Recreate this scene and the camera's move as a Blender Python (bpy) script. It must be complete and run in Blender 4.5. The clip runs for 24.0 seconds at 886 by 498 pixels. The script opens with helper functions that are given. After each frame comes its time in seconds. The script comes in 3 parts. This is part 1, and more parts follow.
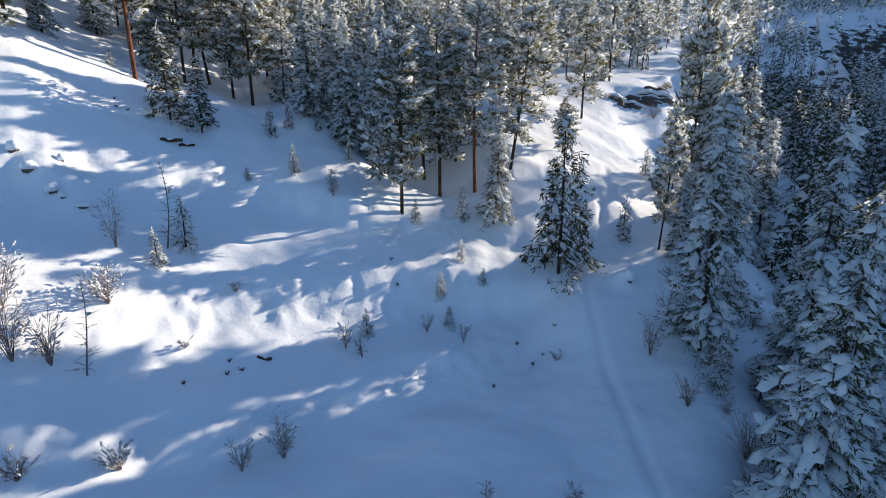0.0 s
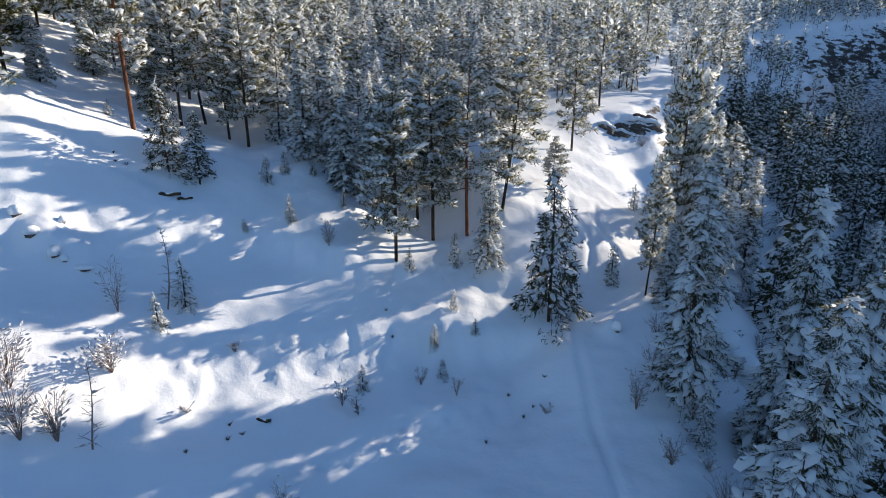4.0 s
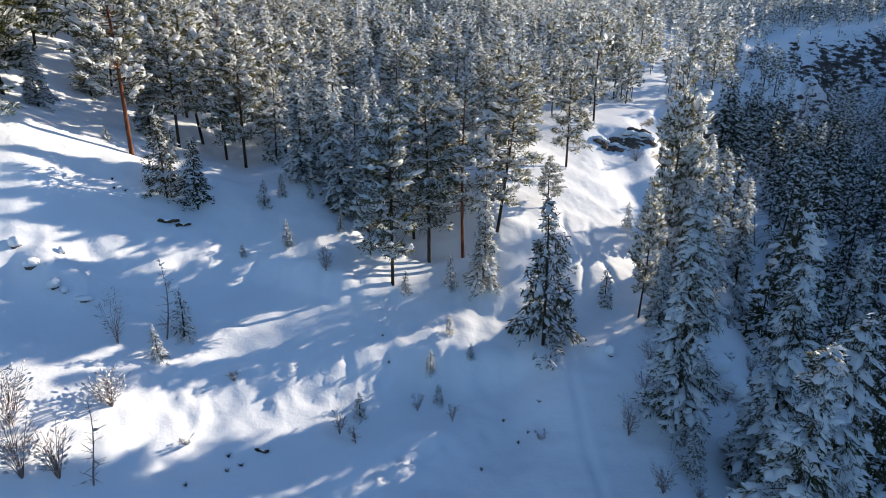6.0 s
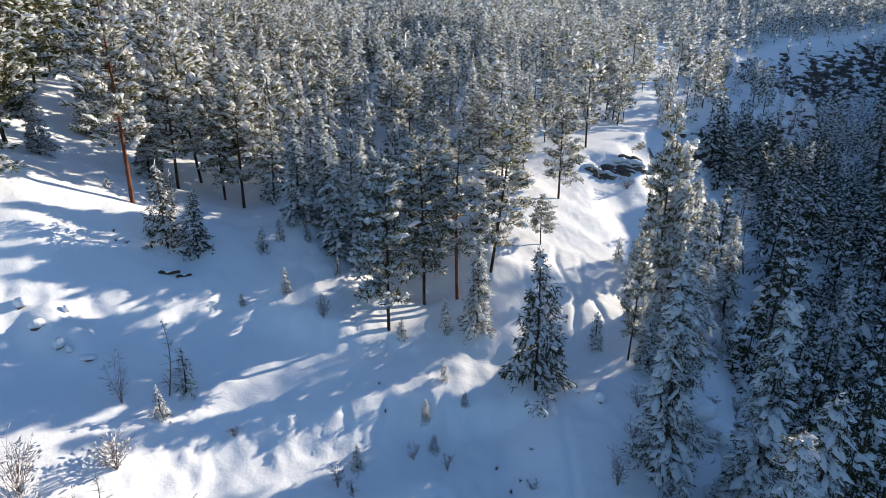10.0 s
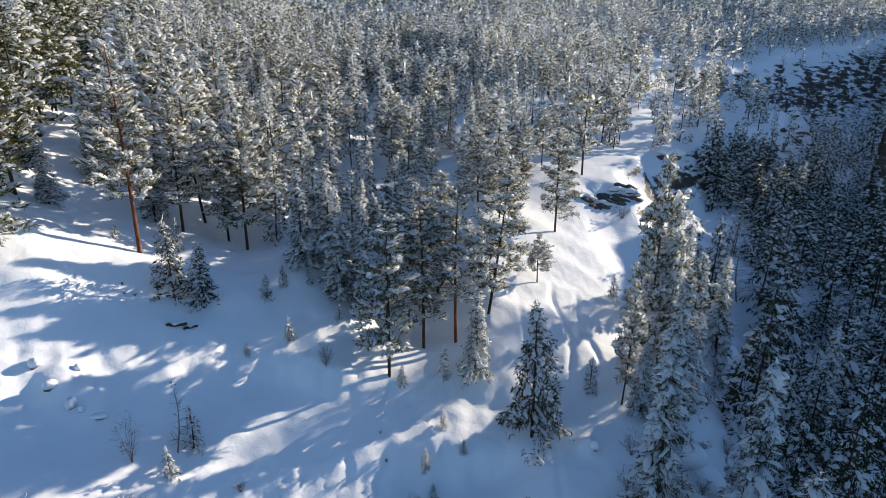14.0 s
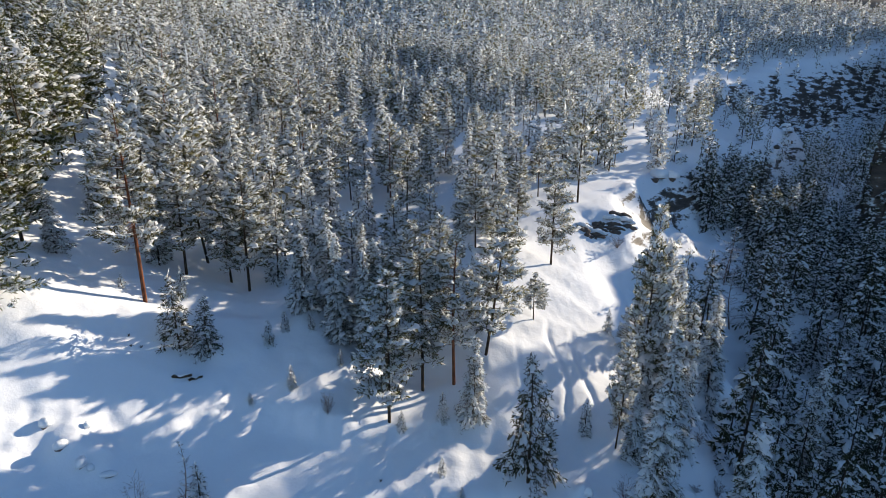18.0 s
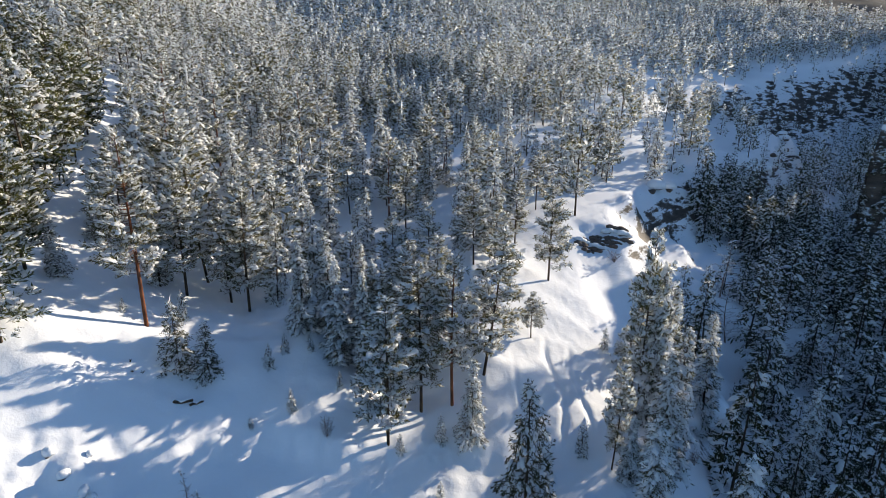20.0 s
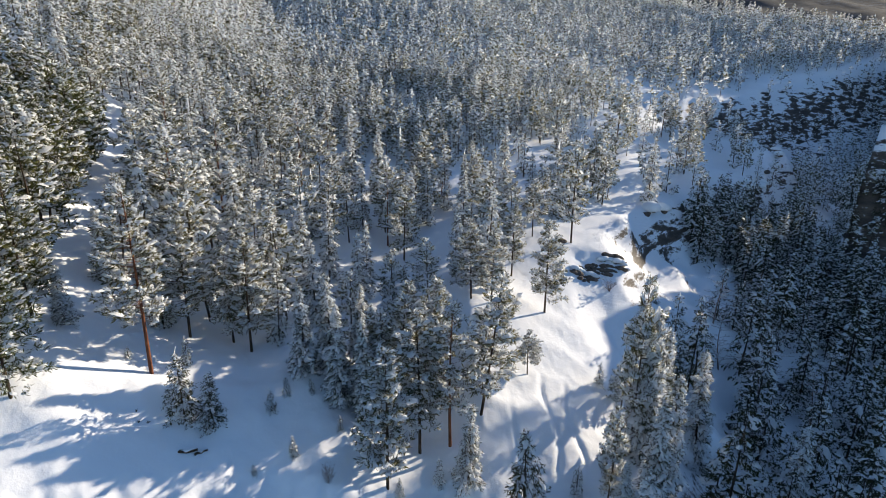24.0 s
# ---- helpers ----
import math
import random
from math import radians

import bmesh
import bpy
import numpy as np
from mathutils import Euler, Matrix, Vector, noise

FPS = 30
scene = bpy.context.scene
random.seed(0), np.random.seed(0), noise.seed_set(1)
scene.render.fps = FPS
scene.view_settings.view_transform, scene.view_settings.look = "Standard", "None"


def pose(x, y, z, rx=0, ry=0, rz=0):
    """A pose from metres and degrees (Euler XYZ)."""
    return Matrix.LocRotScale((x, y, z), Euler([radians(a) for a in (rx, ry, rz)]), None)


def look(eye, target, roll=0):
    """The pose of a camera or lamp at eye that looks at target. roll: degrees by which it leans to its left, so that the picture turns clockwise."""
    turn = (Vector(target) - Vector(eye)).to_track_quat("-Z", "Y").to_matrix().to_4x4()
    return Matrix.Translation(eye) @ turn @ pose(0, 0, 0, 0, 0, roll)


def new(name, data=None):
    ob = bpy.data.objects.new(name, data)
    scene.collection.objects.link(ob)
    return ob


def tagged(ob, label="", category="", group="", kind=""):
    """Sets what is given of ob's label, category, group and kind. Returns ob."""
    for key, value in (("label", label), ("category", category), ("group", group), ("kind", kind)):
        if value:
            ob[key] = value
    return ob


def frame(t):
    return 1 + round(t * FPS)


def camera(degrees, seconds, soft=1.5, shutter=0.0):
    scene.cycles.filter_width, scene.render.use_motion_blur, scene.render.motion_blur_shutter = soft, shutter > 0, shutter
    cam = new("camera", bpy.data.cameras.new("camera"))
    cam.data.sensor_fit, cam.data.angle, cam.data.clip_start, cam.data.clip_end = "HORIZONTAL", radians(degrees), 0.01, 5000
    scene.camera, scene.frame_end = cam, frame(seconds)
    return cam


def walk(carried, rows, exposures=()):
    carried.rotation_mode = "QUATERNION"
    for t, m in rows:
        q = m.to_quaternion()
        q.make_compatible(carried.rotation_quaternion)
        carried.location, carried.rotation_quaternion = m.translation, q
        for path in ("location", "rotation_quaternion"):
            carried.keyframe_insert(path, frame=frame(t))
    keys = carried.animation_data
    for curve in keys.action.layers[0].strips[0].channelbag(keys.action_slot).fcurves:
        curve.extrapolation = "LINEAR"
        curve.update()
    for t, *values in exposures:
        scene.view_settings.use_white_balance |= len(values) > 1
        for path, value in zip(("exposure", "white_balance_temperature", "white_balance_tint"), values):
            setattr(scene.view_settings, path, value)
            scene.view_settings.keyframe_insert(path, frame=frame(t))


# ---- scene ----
cam = camera(80.9, 24.0, soft=0.55)
METRES, EYE, TILT, LEAN, TURN = 28.0, 14.0, -16.5, 0.0, 0.0
ROWS = [
    (0.0, 0.0, 0.0, 0.0, -0.0, 0.0, -0.0),
    (0.5, -0.0001, -0.0048, 0.018, -0.09, -0.0, 0.01),
    (1.0, -0.0003, -0.0111, 0.0359, -0.17, 0.03, 0.03),
    (1.5, -0.0008, -0.017, 0.0541, -0.28, 0.06, 0.05),
    (2.0, -0.001, -0.0222, 0.0728, -0.38, 0.07, 0.06),
    (2.5, -0.0017, -0.0279, 0.0917, -0.48, 0.08, 0.07),
    (4.5, -0.0018, -0.0469, 0.1678, -0.91, 0.04, 0.17),
    (5.0, -0.0013, -0.0524, 0.1866, -1.0, 0.07, 0.18),
    (5.5, -0.0008, -0.0578, 0.2052, -1.1, 0.1, 0.2),
    (6.0, -0.0006, -0.0627, 0.2236, -1.22, 0.12, 0.22),
    (6.5, -0.0003, -0.0673, 0.2421, -1.33, 0.12, 0.25),
    (7.0, -0.0003, -0.0723, 0.2602, -1.45, 0.15, 0.27),
    (7.5, 0.0001, -0.0771, 0.2784, -1.53, 0.18, 0.28),
    (8.0, -0.0005, -0.0829, 0.2967, -1.59, 0.21, 0.28),
    (8.5, -0.0005, -0.0897, 0.3152, -1.62, 0.25, 0.29),
    (9.0, -0.0005, -0.0961, 0.3337, -1.69, 0.28, 0.29),
    (9.5, -0.0013, -0.102, 0.3528, -1.77, 0.28, 0.3),
    (10.0, -0.0016, -0.1072, 0.3721, -1.82, 0.28, 0.3),
    (10.5, -0.0024, -0.1129, 0.3912, -1.87, 0.3, 0.31),
    (12.5, -0.0049, -0.1372, 0.4727, -1.99, 0.34, 0.23),
    (13.0, -0.0059, -0.1435, 0.4928, -2.02, 0.36, 0.23),
    (13.5, -0.0073, -0.1506, 0.5131, -2.06, 0.4, 0.23),
    (14.0, -0.008, -0.1578, 0.534, -2.08, 0.42, 0.23),
    (14.5, -0.009, -0.165, 0.5544, -2.12, 0.46, 0.23),
    (15.0, -0.01, -0.1708, 0.5763, -2.15, 0.43, 0.21),
    (15.5, -0.0119, -0.1763, 0.597, -2.2, 0.44, 0.23),
    (16.0, -0.0126, -0.1817, 0.6166, -2.25, 0.48, 0.24),
    (16.5, -0.0135, -0.1872, 0.6378, -2.3, 0.49, 0.25),
    (17.0, -0.0136, -0.1933, 0.6586, -2.34, 0.52, 0.25),
    (17.5, -0.0137, -0.1997, 0.6794, -2.37, 0.55, 0.25),
    (18.0, -0.0146, -0.2068, 0.7009, -2.41, 0.56, 0.24),
    (18.5, -0.0145, -0.2116, 0.7214, -2.45, 0.57, 0.26),
    (20.5, -0.0163, -0.2354, 0.8079, -2.66, 0.61, 0.21),
    (21.0, -0.017, -0.2417, 0.8296, -2.72, 0.62, 0.21),
    (21.5, -0.0176, -0.2487, 0.8506, -2.77, 0.67, 0.2),
    (22.0, -0.0178, -0.2543, 0.8724, -2.76, 0.67, 0.2),
    (22.5, -0.019, -0.2598, 0.8934, -2.79, 0.68, 0.2),
    (23.0, -0.0192, -0.2668, 0.916, -2.81, 0.7, 0.18),
    (23.5, -0.0199, -0.272, 0.9372, -2.85, 0.71, 0.19),
    (24.0, -0.021, -0.2785, 0.9595, -2.89, 0.72, 0.18),
]
walk(cam, [(t, pose(0, 0, EYE, TILT, LEAN, TURN) @ pose(METRES * x, METRES * y, METRES * z, 90 + pitch, roll, yaw)) for t, x, y, z, yaw, pitch, roll in ROWS],
     exposures=((0.0, 0.82, 6650, 10), (24.0, 0.75, 6900, 10)))

# ---- world, sun ----
SUN_AZ, SUN_EL = 33.0, 14.0          # degrees from +x towards +y, and above the level
world = bpy.data.worlds.new("winter_sky")
scene.world = world
world.use_nodes = True
wn = world.node_tree.nodes
sky = wn.new("ShaderNodeTexSky")
sky.sky_type, sky.sun_disc = "NISHITA", False
sky.sun_elevation, sky.sun_rotation = radians(SUN_EL), radians(90 - SUN_AZ)
sky.altitude, sky.air_density, sky.dust_density, sky.ozone_density = 900, 1.0, 0.1, 4.0
world.node_tree.links.new(sky.outputs["Color"], wn["Background"].inputs["Color"])
wn["Background"].inputs["Strength"].default_value = 0.112
sun = new("sun", bpy.data.lights.new("sun", "SUN"))
sun.data.energy, sun.data.angle, sun.data.color = 4.7, radians(0.5), (1.0, 0.89, 0.73)
toward = Vector((math.cos(radians(SUN_AZ)) * math.cos(radians(SUN_EL)), math.sin(radians(SUN_AZ)) * math.cos(radians(SUN_EL)), math.sin(radians(SUN_EL))))
sun.matrix_world = look(toward * 400, (0, 0, 0))


# ---- materials ----
def material(name, rough=0.6, spec=0.3):
    m = bpy.data.materials.new(name)
    m.use_nodes = True
    b = m.node_tree.nodes["Principled BSDF"]
    b.inputs["Roughness"].default_value = rough
    b.inputs["Specular IOR Level"].default_value = spec
    return m, m.node_tree.nodes, m.node_tree.links, b


def noise_of(n, l, scale, detail=4.0, rough=0.55, coords="Object"):
    c = n.new("ShaderNodeTexCoord")
    t = n.new("ShaderNodeTexNoise")
    t.inputs["Scale"].default_value, t.inputs["Detail"].default_value, t.inputs["Roughness"].default_value = scale, detail, rough
    l.new(c.outputs[coords], t.inputs["Vector"])
    return t.outputs["Fac"]


def ramp_of(n, l, fac, *stops):
    r = n.new("ShaderNodeValToRGB")
    e = r.color_ramp.elements
    while len(e) < len(stops):
        e.new(0.5)
    for k, (p, c) in zip(e, stops):
        k.position, k.color = p, (*c, 1)
    l.new(fac, r.inputs["Fac"])
    return r.outputs["Color"]


def mixed(n, l, fac, a, b, blend="MIX"):
    m = n.new("ShaderNodeMix")
    m.data_type, m.blend_type = "RGBA", blend
    for k, v in ((0, fac), (6, a), (7, b)):
        if isinstance(v, (int, float)):
            m.inputs[k].default_value = v
        elif isinstance(v, tuple):
            m.inputs[k].default_value = (*v, 1)
        else:
            l.new(v, m.inputs[k])
    return m.outputs[2]


def maths(n, l, op, a, b=None, c=None):
    m = n.new("ShaderNodeMath")
    m.operation = op
    for k, v in enumerate((a, b, c)):
        if v is None:
            continue
        if isinstance(v, (int, float)):
            m.inputs[k].default_value = v
        else:
            l.new(v, m.inputs[k])
    return m.outputs[0]


def bumped(n, l, b, height_out, strength, distance):
    k = n.new("ShaderNodeBump")
    k.inputs["Strength"].default_value, k.inputs["Distance"].default_value = strength, distance
    l.new(height_out, k.inputs["Height"])
    l.new(k.outputs["Normal"], b.inputs["Normal"])


def let_through(n, l, b, colour, share):
    """Part of the light passes through, as in thin snow and needles."""
    tr = n.new("ShaderNodeBsdfTranslucent")
    if isinstance(colour, tuple):
        tr.inputs["Color"].default_value = (*colour, 1)
    else:
        l.new(colour, tr.inputs["Color"])
    mix = n.new("ShaderNodeMixShader")
    mix.inputs[0].default_value = share
    l.new(b.outputs[0], mix.inputs[1])
    l.new(tr.outputs[0], mix.inputs[2])
    l.new(mix.outputs[0], n["Material Output"].inputs["Surface"])


def make_snow(name, tint=(0.88, 0.90, 0.92), grain=9.0, depth=0.03, share=0.0):
    m, n, l, b = material(name, 0.75, 0.25)
    big, fine = noise_of(n, l, 0.35, 5), noise_of(n, l, grain, 6, 0.6)
    dark = tuple(0.92 * c for c in tint)
    l.new(ramp_of(n, l, big, (0.3, dark), (0.65, tint)), b.inputs["Base Color"])
    both = maths(n, l, "ADD", fine, maths(n, l, "MULTIPLY", noise_of(n, l, 2.2, 3), 2.5))
    bumped(n, l, b, both, 0.6, depth)
    if share:
        let_through(n, l, b, tint, share)
    return m


def make_ground(name, rocky):
    """Open snow; on the cliffs, snow on the ledges and layered rock on the steep faces."""
    m, n, l, b = material(name, 0.75, 0.25)
    big, mid, fine = noise_of(n, l, 0.07, 4), noise_of(n, l, 1.1, 5, 0.6), noise_of(n, l, 6.0, 6, 0.6)
    snow = ramp_of(n, l, big, (0.3, (0.80, 0.82, 0.86)), (0.7, (0.88, 0.90, 0.93)))
    if rocky:
        geo = n.new("ShaderNodeNewGeometry")
        sep = n.new("ShaderNodeSeparateXYZ")
        l.new(geo.outputs["Normal"], sep.inputs[0])
        c = n.new("ShaderNodeTexCoord")
        mp = n.new("ShaderNodeMapping")
        mp.inputs["Scale"].default_value = (0.22, 0.22, 0.8)
        l.new(c.outputs["Object"], mp.inputs["Vector"])
        layers = n.new("ShaderNodeTexNoise")
        layers.inputs["Scale"].default_value, layers.inputs["Detail"].default_value, layers.inputs["Roughness"].default_value = 0.55, 8, 0.66
        l.new(mp.outputs["Vector"], layers.inputs["Vector"])
        rock = ramp_of(n, l, layers.outputs["Fac"], (0.3, (0.035, 0.03, 0.028)), (0.5, (0.11, 0.085, 0.07)), (0.7, (0.22, 0.17, 0.13)))
        slope = maths(n, l, "ADD", sep.outputs["Z"], maths(n, l, "MULTIPLY", maths(n, l, "SUBTRACT", layers.outputs["Fac"], 0.5), 2.0))
        bare = maths(n, l, "MINIMUM", maths(n, l, "MAXIMUM", maths(n, l, "MULTIPLY", maths(n, l, "SUBTRACT", 0.58, slope), 9.0), 0.0), 1.0)
        snow = mixed(n, l, bare, snow, rock)
        mid = layers.outputs["Fac"]
    l.new(snow, b.inputs["Base Color"])
    bumped(n, l, b, maths(n, l, "ADD", maths(n, l, "MULTIPLY", mid, 3.0), maths(n, l, "MULTIPLY", fine, 0.5)), 0.5, 0.3 if rocky else 0.04)
    return m


def make_needles(name, dark, light, frost):
    m, n, l, b = material(name, 0.6, 0.2)
    info = n.new("ShaderNodeObjectInfo")
    geo = n.new("ShaderNodeNewGeometry")
    base = ramp_of(n, l, geo.outputs["Random Per Island"], (0.0, dark), (1.0, light))
    tone = mixed(n, l, maths(n, l, "MULTIPLY", info.outputs["Random"], 0.5), base, (0.10, 0.085, 0.03))
    grain = maths(n, l, "ADD", noise_of(n, l, 7.0, 4, 0.7), maths(n, l, "MULTIPLY", noise_of(n, l, 0.8, 2), 0.5))
    rime = maths(n, l, "MULTIPLY", maths(n, l, "MAXIMUM", maths(n, l, "MULTIPLY", maths(n, l, "SUBTRACT", grain, 0.92 - 0.28 * frost), 7.0), 0.0), 1.0)
    tone = mixed(n, l, maths(n, l, "MINIMUM", rime, 0.92), tone, (0.84, 0.86, 0.88))
    l.new(tone, b.inputs["Base Color"])
    let_through(n, l, b, tone, 0.6)
    return m


def make_bark(name, dark, light, scale=5.0):
    m, n, l, b = material(name, 0.85, 0.15)
    c = n.new("ShaderNodeTexCoord")
    mp = n.new("ShaderNodeMapping")
    mp.inputs["Scale"].default_value = (1, 1, 0.22)
    l.new(c.outputs["Object"], mp.inputs["Vector"])
    t = n.new("ShaderNodeTexNoise")
    t.inputs["Scale"].default_value, t.inputs["Detail"].default_value = scale, 7
    l.new(mp.outputs["Vector"], t.inputs["Vector"])
    l.new(ramp_of(n, l, t.outputs["Fac"], (0.35, dark), (0.65, light)), b.inputs["Base Color"])
    bumped(n, l, b, t.outputs["Fac"], 0.9, 0.05)
    return m


def make_rock(name):
    m, n, l, b = material(name, 0.85, 0.25)
    f, g = noise_of(n, l, 1.3, 8, 0.65), noise_of(n, l, 0.4, 3)
    col = ramp_of(n, l, f, (0.3, (0.05, 0.042, 0.038)), (0.55, (0.13, 0.105, 0.09)), (0.75, (0.26, 0.20, 0.17)))
    l.new(mixed(n, l, maths(n, l, "MULTIPLY", g, 0.5), col, (0.15, 0.10, 0.075)), b.inputs["Base Color"])
    bumped(n, l, b, f, 1.0, 0.15)
    return m


GROUND = make_ground("ground_snow", False)
CLIFF = make_ground("cliff_snow_and_rock", True)
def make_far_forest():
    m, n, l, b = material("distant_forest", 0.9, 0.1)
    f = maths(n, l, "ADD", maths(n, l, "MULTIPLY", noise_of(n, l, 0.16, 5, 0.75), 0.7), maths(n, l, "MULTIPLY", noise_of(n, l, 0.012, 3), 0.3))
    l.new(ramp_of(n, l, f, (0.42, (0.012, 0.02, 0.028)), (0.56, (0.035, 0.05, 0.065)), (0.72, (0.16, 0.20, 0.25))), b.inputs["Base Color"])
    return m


FAR_FOREST = make_far_forest()
SNOW = make_snow("crown_snow", (0.92, 0.93, 0.94), share=0.5)
CAP = make_snow("snow_cap", grain=5.0, depth=0.05)
NEEDLES_PINE = make_needles("pine_needles", (0.020, 0.030, 0.010), (0.17, 0.15, 0.05), 0.55)
NEEDLES_SPRUCE = make_needles("spruce_needles", (0.012, 0.020, 0.012), (0.12, 0.115, 0.045), 0.7)
NEEDLES_GREEN = make_needles("green_pine_needles", (0.018, 0.030, 0.010), (0.13, 0.14, 0.045), 0.25)
NEEDLES_FIR = make_needles("fir_needles", (0.010, 0.016, 0.009), (0.055, 0.06, 0.025), 0.3)
NEEDLES_YOUNG = make_needles("young_needles", (0.03, 0.04, 0.02), (0.10, 0.10, 0.05), 0.75)
BARK_RED = make_bark("ponderosa_bark", (0.07, 0.025, 0.015), (0.26, 0.10, 0.05))
BARK_DARK = make_bark("dark_bark", (0.025, 0.018, 0.014), (0.11, 0.075, 0.05))
TWIG = make_bark("bare_twigs", (0.13, 0.085, 0.07), (0.34, 0.25, 0.21), 9.0)
FROSTED = make_bark("frosted_twigs", (0.32, 0.30, 0.31), (0.80, 0.80, 0.82), 6.0)
ROCK = make_rock("dark_rock")


# ---- mesh helpers ----
def mesh_of(name, pieces, smooth=False):
    """One mesh from (vertices, triangles, material) pieces."""
    mats, vs, ts, ids, off = [], [], [], [], 0
    for v, t, mat in pieces:
        if len(t) == 0:
            continue
        if mat not in mats:
            mats.append(mat)
        vs.append(np.asarray(v, dtype=np.float32))
        ts.append(np.asarray(t, dtype=np.int32) + off)
        ids.append(np.full(len(t), mats.index(mat), dtype=np.int32))
        off += len(v)
    v, t, ids = np.concatenate(vs), np.concatenate(ts), np.concatenate(ids)
    me = bpy.data.meshes.new(name)
    me.vertices.add(len(v))
    me.vertices.foreach_set("co", v.ravel())
    me.loops.add(3 * len(t))
    me.loops.foreach_set("vertex_index", t.ravel())
    me.polygons.add(len(t))
    me.polygons.foreach_set("loop_start", np.arange(0, 3 * len(t), 3, dtype=np.int32))
    me.polygons.foreach_set("material_index", ids)
    me.polygons.foreach_set("use_smooth", np.full(len(t), smooth))
    for mat in mats:
        me.materials.append(mat)
    me.update(calc_edges=True)
    return me


def part(name, me, parent, label=""):
    ob = new(name, me)
    ob.parent = parent
    return tagged(ob, label)


def joined(pieces):
    vs, ts, off = [], [], 0
    for v, t in pieces:
        vs.append(np.asarray(v, dtype=float))
        ts.append(np.asarray(t, dtype=int).reshape(-1, 3) + off)
        off += len(v)
    return np.concatenate(vs), np.concatenate(ts)


def tube(path, radii, sides):
    """A tapered tube along a path of points."""
    path = np.asarray(path, dtype=float)
    n = len(path)
    tan = np.gradient(path, axis=0)
    tan /= np.linalg.norm(tan, axis=1)[:, None] + 1e-9
    ref = np.where(np.abs(tan[:, 2:3]) > 0.9, np.array([[1.0, 0, 0]]), np.array([[0, 0, 1.0]]))
    a = np.cross(tan, ref)
    a /= np.linalg.norm(a, axis=1)[:, None] + 1e-9
    b = np.cross(tan, a)
    ang = np.arange(sides) * 2 * np.pi / sides
    ring = np.cos(ang)[None, :, None] * a[:, None] + np.sin(ang)[None, :, None] * b[:, None]
    v = (path[:, None] + ring * np.asarray(radii)[:, None, None]).reshape(-1, 3)
    t = []
    for i in range(n - 1):
        for j in range(sides):
            p, q, r, s = i * sides + j, i * sides + (j + 1) % sides, (i + 1) * sides + j, (i + 1) * sides + (j + 1) % sides
            t += [(p, r, q), (q, r, s)]
    return v, np.array(t)


def pad(spine, widths, thick, rng, cross=5):
    """A pillow of snow lying along a branch."""
    spine = np.asarray(spine, dtype=float)
    n = len(spine)
    d = spine[-1] - spine[0]
    side = np.array([-d[1], d[0], 0.0])
    side /= np.linalg.norm(side) + 1e-9
    v = []
    for i in range(n):
        for j in range(cross):
            k = -1 + 2 * j / (cross - 1)
            up = (1 - k * k) * thick[i] + 0.01
            v.append(spine[i] + side * k * widths[i] + np.array([0, 0, up - 0.35 * abs(k) * thick[i]]) + rng.normal(0, 0.24, 3) * thick[i])
    t = []
    for i in range(n - 1):
        for j in range(cross - 1):
            p = i * cross + j
            t += [(p, p + 1, p + cross), (p + 1, p + cross + 1, p + cross)]
    if cross > 3:
        for i in range(n - 1):
            p, q = i * cross, (i + 1) * cross
            t += [(p, q, p + cross - 1), (p + cross - 1, q, q + cross - 1)]
    return np.array(v), np.array(t)


# ---- ground ----
def sstep(a, b, x):
    t = np.clip((x - a) / (b - a), 0, 1)
    return t * t * (3 - 2 * t)


def soft(x, w):
    return w * np.logaddexp(0, np.clip(x / w, -60, 60))


EDGE_Y=[-50,20,31,40,52,75,91,101,112,140,165,187,200,225,250,290,335,420,900]
EDGE_X=[-6,11.5,16.0,20,26,31,35,36.5,44,76,106,130,126,100,105,170,250,420,1300]


def rounded(t,xs,ys,w):
    # piecewise straight profile, rounded at its corners
    k=(-1.0,-0.5,0.0,0.5,1.0); g=(0.1,0.2,0.4,0.2,0.1)
    return sum(b*np.interp(t+a*w,xs,ys) for a,b in zip(k,g))
COLUMNS = [-36, -30, -24, -16, -8, 0, 6]
BREAKS = (([-30, -18, -8, 2, 8, 13, 14], [-3.2, -3.6, -4.2, -4.8, -5.4, -5.7, -5.8]),
          ([0, 6.0, 12.2, 20.2, 25.2, 31.0, 33.5], [-0.8, -1.6, -2.4, -3.4, -4.5, -4.8, -4.5]),
          ([1.6, 7.6, 13.8, 21.8, 26.8, 32.2, 34.5], [0.8, -0.2, -1.0, -2.1, -3.4, -3.6, -4.2]),
          ([9, 15.0, 21.5, 28.6, 33.5, 37.3, 38.8], [4.6, 3.0, 1.6, -0.6, -1.9, -2.6, -3.0]),
          ([12.5, 18.5, 25.0, 32.6, 36.6, 39.0, 40.0], [7.2, 5.4, 3.9, 2.1, 1.0, 0.5, -0.7]),
          ([26, 30.5, 35.0, 42.0, 41.5, 43.5, 44.2], [9.6, 7.6, 6.5, 5.3, 3.6, 2.0, 0.9]),
          ([32.5, 36.5, 40.0, 43.6, 43.6, 46.0, 46.6], [13.4, 11.6, 10.4, 7.2, 5.9, 3.3, 3.0]),
          ([42, 46, 48, 52, 52, 54, 55], [19.0, 16.2, 13.8, 12.2, 9.0, 5.2, 6.2]))


